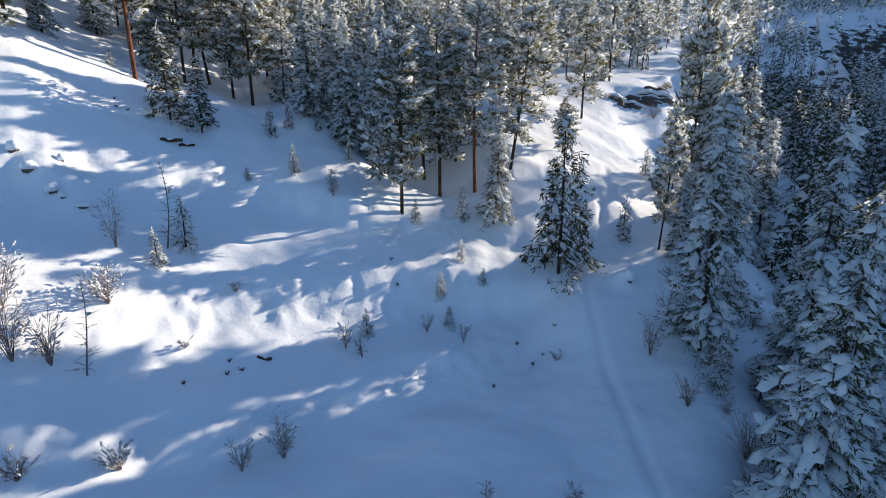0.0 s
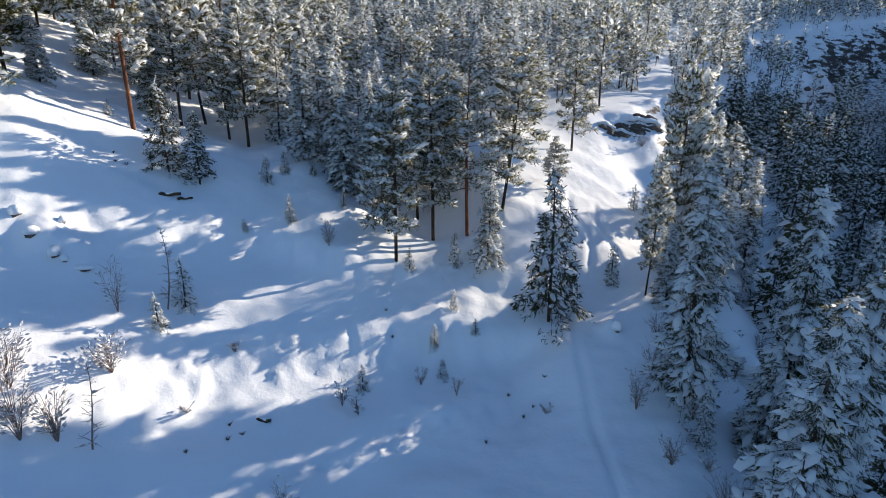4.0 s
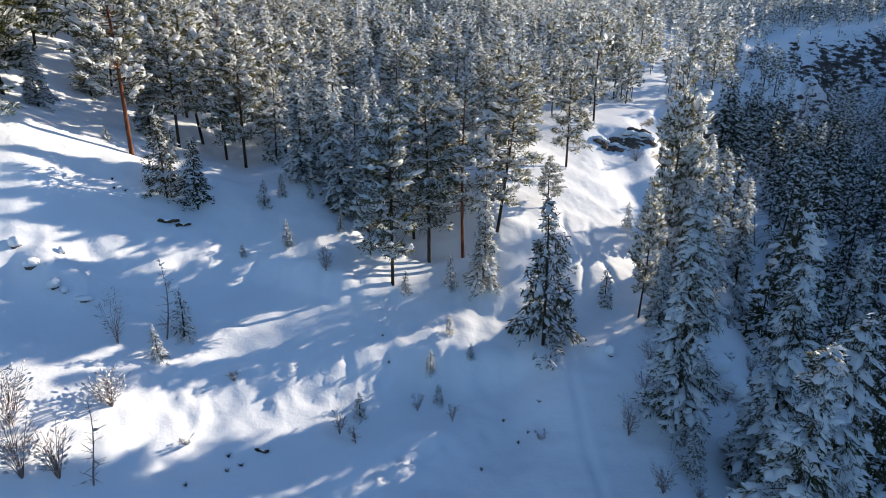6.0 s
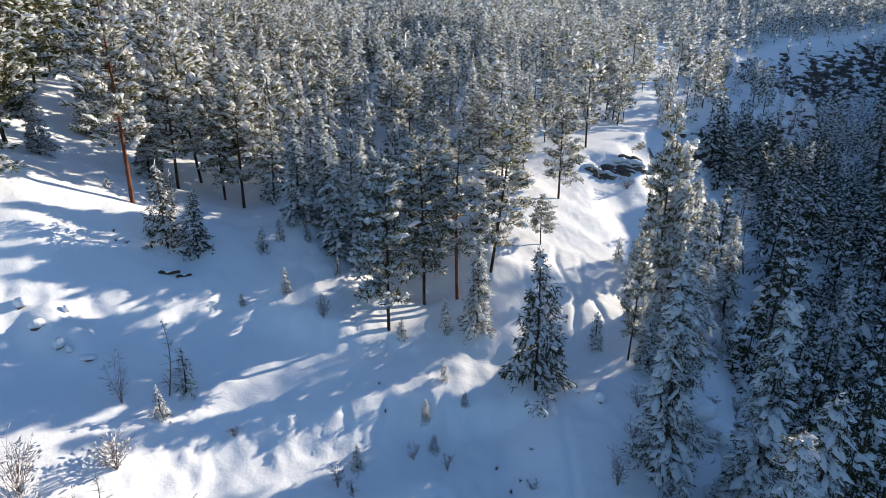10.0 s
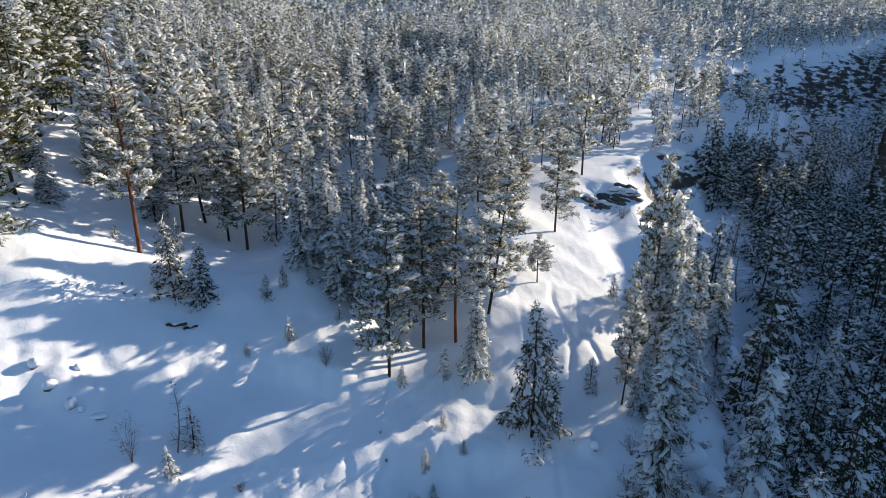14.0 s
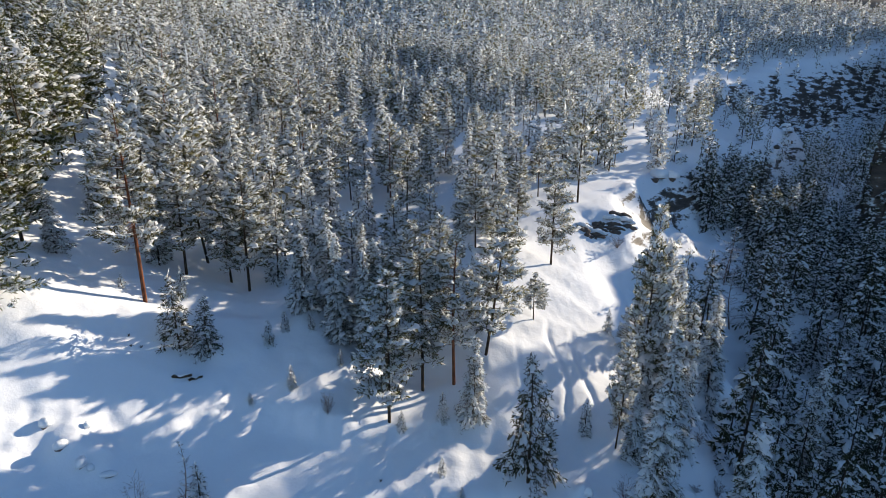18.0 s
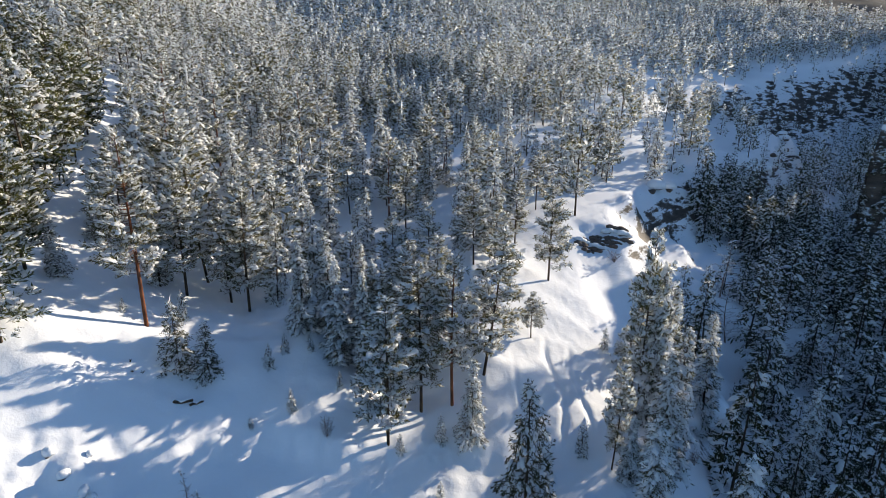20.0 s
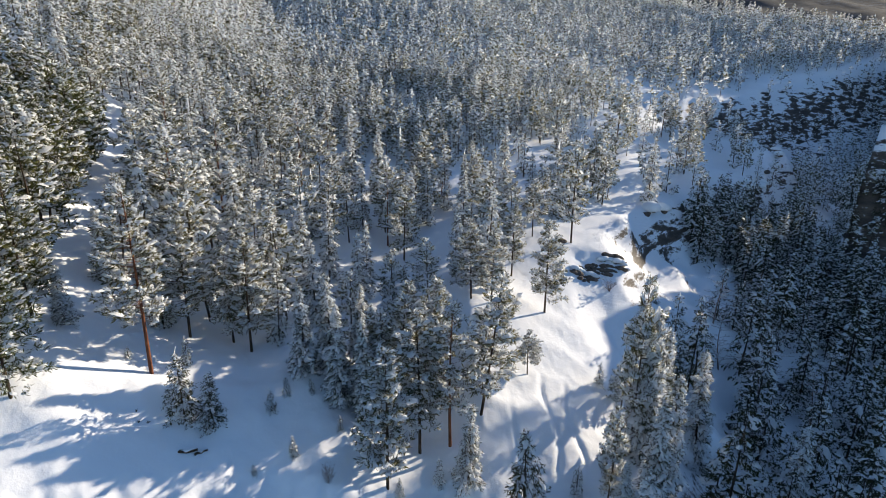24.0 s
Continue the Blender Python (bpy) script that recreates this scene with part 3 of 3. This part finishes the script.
SAPLINGS = ((-25.1, 51.5, 3.3), (-29.8, 49.4, 1.5), (24.5, 63.0, 3.4), (16.5, 45.9, 4.0), (1.7, 46.1, 3.2), (-2.4, 44.4, 2.1), (-18.5, 32.1, 2.5), (-17.9, 34.7, 3.8),
            (1.5, 41.0, 1.8), (-0.2, 38.0, 2.0), (-13.0, 45.5, 2.4), (-15.9, 49.1, 2.6), (-16.3, 43.3, 1.2), (0.5, 36.2, 1.8), (3.2, 39.2, 1.3),
            (-12.3, 52.2, 2.0), (-14.8, 51.2, 2.2), (-5.4, 33.7, 2.0), (-8.8, 48.8, 1.8))
for rows, group, lod in ((FRONT, "trees at the edge of the stand", 0), (SLOPE, "pines on the open slope", 0), (CANYON, "spruces along the canyon edge", 0)):
    for i, (k, x, y, h) in enumerate(rows):
        far = math.hypot(x, y) > 85
        tree = plant(k, x, y, h, i % 4 if far else i % 3, 1 if far else lod, group, (0, 6) if (x, y) == (6.9, 53.3) else ((i * 37 % 5 - 2) * 0.6, (i * 53 % 5 - 2) * 0.6))
        if (x, y) in ((19.1, 44.2), (24.6, 51.8)):
            tree.matrix_world = tree.matrix_world @ Matrix.Diagonal((0.6, 0.6, 1, 1))
for i, (x, y, h) in enumerate(SAPLINGS):
    plant("Y", x, y, h, i % 3, 0, "saplings in the open snow")

# the dense stand behind, by chance, clear of the trees above
rng = np.random.RandomState(7)
taken = [(x, y) for rows in (FRONT, SLOPE, CANYON) for _, x, y, _ in rows]


def free(x, y, gap):
    """True where no tree stands nearer than gap; the place is then taken."""
    for a, b in taken:
        if (a - x) ** 2 + (b - y) ** 2 < gap * gap:
            return False
    taken.append((x, y))
    return True


def stand_front(x):
    return float(np.interp(x, [-60, -47, -44, -38, -31, -22, -14, -7, 0, 5, 9, 12, 16, 30, 40], [40, 47, 66, 64, 61, 61, 57, 56, 64, 70, 74, 78, 88, 104, 122]))


def blocks_sun(x, y):
    """True across the canyon where trees would block the sun; left bare for that."""
    q = 0.8387 * x + 0.5446 * y
    return (q > 80) & (-0.5446 * x + 0.8387 * y < 66) & (ground(x, y) + 15 - 0.2493 * q > -9.5)


made = 0
for _ in range(6000):
    if made >= 132:
        break
    x, y = rng.uniform(-75, 40), rng.uniform(44, 122)
    if abs(x) > 0.93 * y + 6 or y < stand_front(x) or abs(x + 38 + 0.33 * (y - 50)) < 2.6:
        continue
    if (-14 < x < 16 and 74 < y < 92 or -16 < x < 12 and 56 < y < 72) and rng.rand() < 0.78:
        continue
    if x > -13 and 41.0 < 0.8387 * y - 0.5446 * x < 47.3 or not free(x, y, 2.5 + 0.015 * y):
        continue
    made += 1
    kind = "S" if rng.rand() < 0.48 else ("R" if rng.rand() < 0.12 else "P")
    h = rng.uniform(10, 17) if kind != "R" else rng.uniform(14, 19)
    plant(kind, x, y, h, rng.randint(4), 1 if math.hypot(x, y) > 62 else 0, "trees of the dense stand", (rng.normal(0, 1.2), rng.normal(0, 1.2)))
made = 0
for _ in range(3000):
    if made >= 60:
        break
    y = rng.uniform(40, 92)
    x = -41 - 0.33 * (y - 50) - rng.uniform(0, 22)
    if abs(x) > 0.95 * y + 5 or not free(x, y, 2.7):
        continue
    made += 1
    plant("G" if rng.rand() < 0.85 else "S", x, y, rng.uniform(11, 17), rng.randint(4), 1, "pines beside the snowy lane", (rng.normal(0, 1.2), rng.normal(0, 1.2)))
made = 0
for _ in range(4000):
    if made >= 190:
        break
    y = rng.uniform(26, 150)
    x = float(edge_of(y)) + rng.uniform(9, 75)
    if abs(x) > 1.02 * y + 4 or blocks_sun(np.array(x), np.array(y)) or not free(x, y, 3.2):
        continue
    if 30 < x < 46 and 52 < y < 68 or 48 < x < 78 and 60 < y < 92 and rng.rand() < 0.45 or 60 < x < 75 and 98 < y < 120:
        continue
    made += 1
    plant("FFFF"[rng.randint(4)], x, y, rng.uniform(9, 17), rng.randint(4), 1, "trees down in the canyon", (rng.normal(0, 1.5), rng.normal(0, 1.5)))


# ---- far woods ----
def woods(name, label, spots, lod):
    """One joined wood out of a few turned, scaled and mixed conifers."""
    x, y = spots[:, 0], spots[:, 1]
    z = ground(x, y) - 0.3
    kinds = ("P", "S", "S", "P", "S", "P", "R", "S")
    pieces = []
    for b, k in enumerate(kinds):
        sets = far_conifer(k, 14.0, 300 + 7 * b, *((34, 3), (13, 2))[lod - 2])
        own = np.arange(len(spots)) % len(kinds) == b
        px, py, pz, f, a = x[own, None], y[own, None], z[own, None], spots[own, 2, None] / 14.0, spots[own, 3, None]
        for (v, t), mat in zip(sets, (BARK_DARK, KIND[k][3], SNOW)):
            w = f ** 0.7
            vx = px + (v[None, :, 0] * np.cos(a) - v[None, :, 1] * np.sin(a)) * w
            vy = py + (v[None, :, 0] * np.sin(a) + v[None, :, 1] * np.cos(a)) * w
            vz = pz + v[None, :, 2] * f
            tt = t[None] + (np.arange(own.sum()) * len(v))[:, None, None]
            pieces.append((np.stack([vx, vy, vz], 2).reshape(-1, 3), tt.reshape(-1, 3), mat))
    tagged(new(name, mesh_of(name, pieces)), label, "forest", kind="stuff")


def scatter(near, far, gap, seed, wide):
    """A jittered grid of tree places between two ranges, thinned on the cliffs, the spur and the clearings."""
    rng = np.random.RandomState(seed)
    g = np.arange(-far, far, gap)
    x, y = [c.ravel() + rng.uniform(-0.45, 0.45, len(g) ** 2) * gap for c in np.meshgrid(g, g)]
    r, a = np.hypot(x, y), np.arctan2(x, y)
    d = x - edge_of(y)
    c = rng.rand(len(x))
    keep = (r > near) & (r < far) & (np.abs(a) < wide)
    keep &= ~((y < 122) & (d < 60))
    keep &= ~((d > -4) & (d < 14) & (c < 0.75))
    keep &= ~((d > -70) & (d < -2) & (y > 100) & (y < 215) & (c < 0.8))
    keep &= ~((d > -2) & (d < 40) & (y > 120) & (y < 215) & (c < 0.55))
    keep &= ~((d > -25) & (d < 45) & (y > 215) & (c < 0.8))
    keep &= ~((np.abs(x + 6) < 7) & (np.abs(y - 192) < 13)) & ~((np.hypot(x - 112, (y - 285)) < 18))
    keep &= waves(x, y, 51, 45.0, 2) > -0.75
    keep &= ~blocks_sun(x, y)
    n = keep.sum()
    return np.stack([x[keep], y[keep], rng.uniform(9, 17, n), rng.uniform(0, 6.28, n)], 1)


# rows of unseen trees, added so that their shade falls in strips
crest = []
for n0, n1, h in ((12.0, 22.5, 12.0), (37.9, 38.7, 12.0)):
    for k, n in enumerate(np.arange(n0, n1, 0.45)):
        q = 185 + 1.9 * (k % 4)
        crest.append((0.8387 * q - 0.5446 * n, 0.5446 * q + 0.8387 * n, h * (0.85 + 0.3 * ((k * 7) % 5) / 4), 1.7 * k))
woods("crest_woods", "unseen snowy conifers added on the crest to cast shade", np.array(crest), 2)
woods("near_woods", "dense snow-dusted conifer forest covering the hillside", scatter(100, 235, 4.7, 31, 0.76), 2)
woods("far_woods", "distant frosted conifer forest on the upper slopes", scatter(235, 620, 5.6, 32, 0.76), 3)


# ---- rocks, shrubs, dead wood ----
def lump(seed, size, flat=0.75, rings=7, sides=10, rough=0.22):
    """An irregular angular stone, closed, about size across, its centre at the origin."""
    rng = np.random.RandomState(seed)
    v, t = [(0, 0, -size[2] * flat)], []
    cuts = [(rng.normal(size=3), rng.uniform(0.45, 0.8)) for _ in range(11)]
    for i in range(1, rings):
        p = math.pi * i / rings
        for j in range(sides):
            a = 2 * math.pi * (j + 0.5 * (i % 2)) / sides
            q = np.array([math.sin(p) * math.cos(a), math.sin(p) * math.sin(a), -math.cos(p)])
            q = q * (1 + rng.uniform(-rough, rough) * 0.5)
            for m, k in cuts:
                m = m / np.linalg.norm(m)
                e = q @ m
                if e > k:
                    q = q - m * (e - k)
            v.append(tuple(q * size))
    v.append((0, 0, size[2] * 0.9))
    for j in range(sides):
        t.append((0, 1 + (j + 1) % sides, 1 + j))
    for i in range(rings - 2):
        for j in range(sides):
            a, b = 1 + i * sides + j, 1 + i * sides + (j + 1) % sides
            t += [(a, b, a + sides), (b, b + sides, a + sides)]
    o = 1 + (rings - 2) * sides
    for j in range(sides):
        t.append((o + j, o + (j + 1) % sides, len(v) - 1))
    return np.array(v, dtype=float), np.array(t)


def snow_hood(seed, size, sides=14, rings=5):
    """A rounded hood of snow that lies over a stone of that size and hangs over its rim."""
    rng = np.random.RandomState(seed)
    wob = rng.uniform(0.82, 1.14, sides)
    wob = (wob + np.roll(wob, 1) + np.roll(wob, -1)) / 3
    v, t = [(0, 0, size[2] * 1.15)], []
    for i in range(1, rings + 1):
        f = i / rings
        for j in range(sides):
            a = 2 * math.pi * j / sides
            r = f ** 0.8 * wob[j] * 1.05
            z = size[2] * (1.15 - 0.95 * f ** 2.6 - (0.25 if i == rings else 0) + rng.uniform(-0.05, 0.05))
            if i == rings:
                r *= 0.86
            v.append((size[0] * r * math.cos(a), size[1] * r * math.sin(a), z))
    for j in range(sides):
        t.append((0, 1 + j, 1 + (j + 1) % sides))
    for i in range(rings - 1):
        for j in range(sides):
            a, b = 1 + i * sides + j, 1 + i * sides + (j + 1) % sides
            t += [(a, a + sides, b), (b, a + sides, b + sides)]
    v.append((0, 0, size[2] * 0.3))
    o = 1 + (rings - 1) * sides
    for j in range(sides):
        t.append((o + j, len(v) - 1, o + (j + 1) % sides))
    return np.array(v, dtype=float), np.array(t)


def boulder(x, y, size, seed, group, sink=0.35, hood=True, turn=0.0):
    root = tagged(new("boulder"), "dark rough boulder capped with a thick pillow of snow" if hood else "dark angular rock showing through the snow", "boulder", group)
    root.matrix_world = pose(x, y, gz(x, y) + size[2] * (1 - 2 * sink) * 0.75, 0, 0, turn)
    part("rock", mesh_of("rock", [(*lump(seed, np.array(size) * (0.86 if hood else 1.0)), ROCK)]), root)
    if hood:
        part("snow_cap", mesh_of("snow_cap", [(*snow_hood(seed + 1, size), CAP)], True), root, "rounded white snow cap")
    return root


for i, (x, y, a, b, c, k) in enumerate(((-29.0, 35.6, 0.55, 0.45, 0.6, 1), (-27.4, 34.5, 0.6, 0.4, 0.5, 1), (-26.0, 34.3, 0.6, 0.45, 0.6, 1), (-25.4, 34.3, 0.35, 0.3, 0.4, 1),
                                        (-24.3, 34.4, 0.8, 0.35, 0.3, 1), (-32.0, 34.4, 0.6, 0.4, 0.6, 1), (-26.6, 36.5, 0.3, 0.3, 0.45, 1), (14.8, 38.9, 0.5, 0.3, 0.8, 1))):
    boulder(x, y, (0.95 * a, 0.95 * b, 0.9 * c), 40 + 3 * i, "boulders on the terraces", 0.42, k > 0, i * 47)
for i in range(16):
    a, b = (i * 0.618) % 1, (i * 0.377) % 1
    q = 0.8 + 1.0 * ((i * 0.731) % 1)
    boulder(22.0 + 6.0 * a, 33.0 + 9.0 * b, (q, q * 0.85, q * 0.62), 80 + 5 * i, "boulders below the canyon edge", 0.3, True, i * 73)
boulder(37.5, 61.5, (5.5, 5.0, 3.0), 170, "boulders below the canyon edge", 0.62, True, 20)
for i in range(70):
    a, b = (i * 0.618) % 1, (i * 0.377 + 0.2) % 1
    q = 0.6 + 1.0 * ((i * 0.531) % 1)
    x = 26.5 + 12.5 * a
    boulder(x, 94.5 - 0.35 * (x - 32) - 11.0 * b, (q * 0.75, q * 0.5, q * 0.42), 200 + 5 * i, "rocks of the outcrop above the canyon", 0.5, i % 4 == 0, i * 23 % 60 - 30)
for i in range(18):
    a, b = (i * 0.618) % 1, (i * 0.377 + 0.2) % 1
    y = 118 + 75 * a
    q = 1.0 + 1.5 * ((i * 0.531) % 1)
    boulder(float(edge_of(y)) + 1 + 10 * b, y, (q * 1.4, q, q * 0.7), 400 + 5 * i, "rocks of the spur", 0.52, i % 3 > 0, i * 61)


def bush_mesh(h, spread, stems, seed, frosty):
    rng = np.random.RandomState(seed)
    wood, rime = [], []
    for i in range(stems):
        a = rng.uniform(0, 6.28)
        lean = spread * rng.uniform(0.15, 1.0)
        hh = h * rng.uniform(0.55, 1.0)
        s = np.linspace(0, 1, 4)
        p = np.stack([math.cos(a) * lean * s ** 1.3, math.sin(a) * lean * s ** 1.3, -0.15 + hh * s], 1) + rng.normal(0, 0.03 * h, (4, 3)) * s[:, None]
        wood.append(tube(p, 0.015 * (1.1 - s) * (h / 2.5) ** 0.5 + 0.005, 3))
        for k in range(10):
            q = rng.uniform(0.25, 0.98)
            b = np.array([np.interp(q, s, p[:, c]) for c in range(3)])
            a2 = a + rng.uniform(-1.6, 1.6)
            ln = h * rng.uniform(0.10, 0.26)
            e = b + ln * np.array([math.cos(a2) * 0.75, math.sin(a2) * 0.75, rng.uniform(0.1, 0.75)])
            (rime if rng.rand() < frosty else wood).append(tube(np.stack([b, (b + e) / 2 + rng.normal(0, 0.03, 3), e]), [0.010, 0.008, 0.004], 3))
            if rng.rand() < frosty:
                f = rng.uniform(0.5, 1.6)
                c = b + (e - b) * rng.uniform(0.3, 0.8)
                rime.append(pad(np.stack([c, c + (e - b) * 0.16 / max(ln, 0.2), c + (e - b) * 0.3 / max(ln, 0.2)]), [0.02 * f, 0.055 * f, 0.02 * f], [0.02 * f, 0.06 * f, 0.02 * f], rng, 4))
    return wood, rime


def shrub(x, y, h, spread, stems, seed, frosty, group="leafless shrubs in the snow"):
    wood, rime = bush_mesh(h, spread, stems, seed, frosty)
    root = tagged(new("shrub"), "leafless frosted shrub with thin reddish-brown twigs" if frosty > 0.3 else "bare brown shrub standing in deep snow", "shrub", group)
    root.matrix_world = pose(x, y, gz(x, y))
    tagged(part("brushwood", mesh_of("brushwood", [(*joined(wood), TWIG)]), root), kind="stuff")
    if rime:
        tagged(part("frost", mesh_of("frost", [(*joined(rime), FROSTED)]), root, "white rime on the twig tips"), kind="stuff")


BUSHES = ((-20.2, 24.0, 3.3, 1.4, 20, 0.5), (-21.6, 23.4, 4.2, 1.5, 26, 0.8), (-23.2, 25.3, 4.0, 1.6, 22, 0.9), (-15.4, 20.8, 1.5, 0.8, 16, 0.3), (-8.4, 23.2, 2.6, 1.2, 20, 0.35), (-10.2, 22.1, 1.9, 0.8, 14, 0.35),
          (-18.6, 18.9, 1.6, 0.9, 20, 0.2), (-19.6, 28.3, 2.5, 1.3, 24, 0.85), (-6.6, 31.9, 2.3, 0.8, 10, 0.3), (-5.4, 31.3, 2.1, 0.6, 8, 0.3), (1.5, 34.4, 1.7, 0.5, 8, 0.2))
BUSHES_FAR = ((-1.2, 35.2, 1.7, 0.5, 8, 0.2), (6.6, 21.0, 1.3, 0.7, 16, 0.1), (2.1, 20.9, 1.3, 0.4, 8, 0.3), (-14.0, 32.9, 0.9, 0.5, 12, 0.2), (-15.6, 28.4, 0.8, 0.5, 10, 0.2), (-9.3, 43.4, 2.6, 0.7, 18, 0.5),
              (14.3, 32.4, 3.2, 1.3, 16, 0.4), (17.2, 24.9, 3.2, 1.5, 26, 0.15), (15.0, 27.8, 2.6, 1.2, 18, 0.25), (16.6, 35.6, 2.4, 1.2, 16, 0.35), (18.0, 38.5, 2.6, 1.2, 16, 0.3),
              (16.0, 22.2, 2.6, 1.3, 22, 0.1), (8.0, 33.0, 0.9, 0.6, 8, 0.2), (33.0, 84.0, 2.2, 1.6, 24, 0.2), (10.8, 40.2, 1.4, 0.9, 14, 0.3), (-21.0, 32.1, 3.6, 0.8, 10, 0.4))
for i, (x, y, h, w, n, f) in enumerate(BUSHES + BUSHES_FAR):
    shrub(x, y, h, w, n, 900 + i, f)
rng = np.random.RandomState(77)
for i in range(46):
    y = rng.uniform(19, 50)
    x = float(edge_of(y)) + rng.uniform(0.5, 9)
    shrub(x, y, rng.uniform(0.9, 2.3), rng.uniform(0.5, 1.2), 10, 1000 + i, rng.uniform(0.1, 0.5), "brush along the canyon edge")


def bare_tree(x, y, h, seed, frosty, thick=0.012):
    rng = np.random.RandomState(seed)
    s = np.linspace(0, 1, 7)
    p = np.stack([h * 0.05 * np.sin(s * 3 + seed), h * 0.05 * np.sin(s * 2.2), -0.3 + h * s], 1)
    trunk, limbs, rime = tube(p, thick * h * (1.05 - s) + 0.008, 6), [], []
    for i in range(44):
        q = rng.uniform(0.12, 0.97)
        b = np.array([np.interp(q, s, p[:, c]) for c in range(3)])
        a = i * 2.4 + rng.uniform(-0.4, 0.4)
        ln = h * (0.30 if frosty > 0.5 else 0.16) * (1.1 - q) ** 0.7 * rng.uniform(0.6, 1.2)
        e = b + ln * np.array([math.cos(a), math.sin(a), rng.uniform(0.0, 0.6)])
        m = (b + e) / 2 + np.array([0, 0, 0.06 * ln])
        limbs.append(tube(np.stack([b, m, e]), [0.010 * ln + 0.012, 0.008 * ln + 0.008, 0.004], 3))
        for k in range(5 if frosty > 0.5 else 2):
            f = rng.uniform(0.3, 0.95)
            c = b + (e - b) * f
            g = c + ln * 0.35 * np.array([math.cos(a + rng.uniform(-1.2, 1.2)), math.sin(a + rng.uniform(-1.2, 1.2)), rng.uniform(-0.1, 0.6)])
            (rime if rng.rand() < frosty else limbs).append(tube(np.stack([c, (c + g) / 2, g]), [0.03, 0.024, 0.01] if frosty > 0.5 else [0.008, 0.006, 0.003], 3))
        if rng.rand() < frosty:
            rime.append(pad(np.stack([b, m, e]), [0.06, 0.09, 0.04], [0.06, 0.08, 0.03], rng, 3))
    root = tagged(new("bare_tree"), "leafless tree with frost-covered spreading branches" if frosty > 0.5 else "thin leafless young tree standing in snow", "tree", "leafless trees")
    root.matrix_world = pose(x, y, gz(x, y))
    part("trunk", mesh_of("bare_trunk", [(*trunk, TWIG)], True), root)
    tagged(part("branchwork", mesh_of("branchwork", [(*joined(limbs), TWIG)]), root), kind="stuff")
    if rime:
        tagged(part("frost", mesh_of("frost", [(*joined(rime), FROSTED)]), root, "white rime on the branches"), kind="stuff")


bare_tree(-18.5, 24.3, 5.6, 5, 0.1, 0.008)
bare_tree(-18.7, 33.9, 6.2, 6, 0.25, 0.008)
for i, (x, y, h) in enumerate(((61.0, 79.0, 14.0), (55.0, 72.0, 12.0), (66.0, 88.0, 13.0), (72.0, 78.0, 11.0), (57.0, 90.0, 12.0), (50.0, 66.0, 9.0), (64.0, 72.0, 12.0), (69.0, 95.0, 13.0), (53.0, 81.0, 11.0), (76.0, 90.0, 12.0))):
    bare_tree(x, y, h, 20 + i, 0.85)


def log(x, y, length, turn, thick, seed, rise=0.15):
    root = tagged(new("fallen_log"), "short dark fallen log partly buried in snow", "log", "dead wood on the snow")
    root.matrix_world = pose(x, y, gz(x, y) + rise, 0, 0, turn)
    rng = np.random.RandomState(seed)
    s = np.linspace(-0.5, 0.5, 5)
    p = np.stack([s * length, rng.normal(0, 0.05, 5), rng.normal(0, 0.06, 5)], 1)
    part("wood", mesh_of("wood", [(*tube(p, np.full(5, thick) * rng.uniform(0.8, 1.2, 5), 6), BARK_DARK)], True), root)
    p[:, 2] += thick * 0.7
    part("snow_cap", mesh_of("log_snow", [(*pad(p[1:], [0.02, thick, thick * 0.8, 0.03], [0.03, 0.12, 0.10, 0.03], rng), CAP)], True), root, "white snow on the log")


log(-22.0, 42.6, 1.9, 15, 0.16, 1)
log(-20.9, 43.0, 1.2, 40, 0.12, 2)
log(-11.2, 29.3, 0.9, 5, 0.14, 3, 0.05)


def tuft(x, y, seed):
    rng = np.random.RandomState(seed)
    root = tagged(new("grass_tuft"), "dark dead tuft poking through the snow", "tuft", "dark tufts in the snow")
    root.matrix_world = pose(x, y, gz(x, y))
    blades = []
    for i in range(14):
        a, l = rng.uniform(0, 6.28), rng.uniform(0.1, 0.3)
        e = np.array([math.cos(a) * l, math.sin(a) * l, rng.uniform(0.08, 0.3)])
        blades.append(tube(np.stack([np.array([0, 0, -0.05]), e * 0.5 + np.array([0, 0, 0.06]), e]), [0.016, 0.012, 0.004], 3))
    part("blades", mesh_of("blades", [(*joined(blades), BARK_DARK)]), root)


for i, (x, y) in enumerate(((-13.0, 28.4), (-12.1, 28.0), (-12.8, 27.4), (-14.6, 25.9), (-26.9, 44.3), (-25.7, 43.8), (-26.4, 43.5), (5.5, 35.0), (7.2, 34.0), (3.4, 30.6), (8.4, 36.0), (6.4, 33.2), (-4.1, 39.5), (-3.5, 37.7))):
    tuft(x, y, 60 + i)
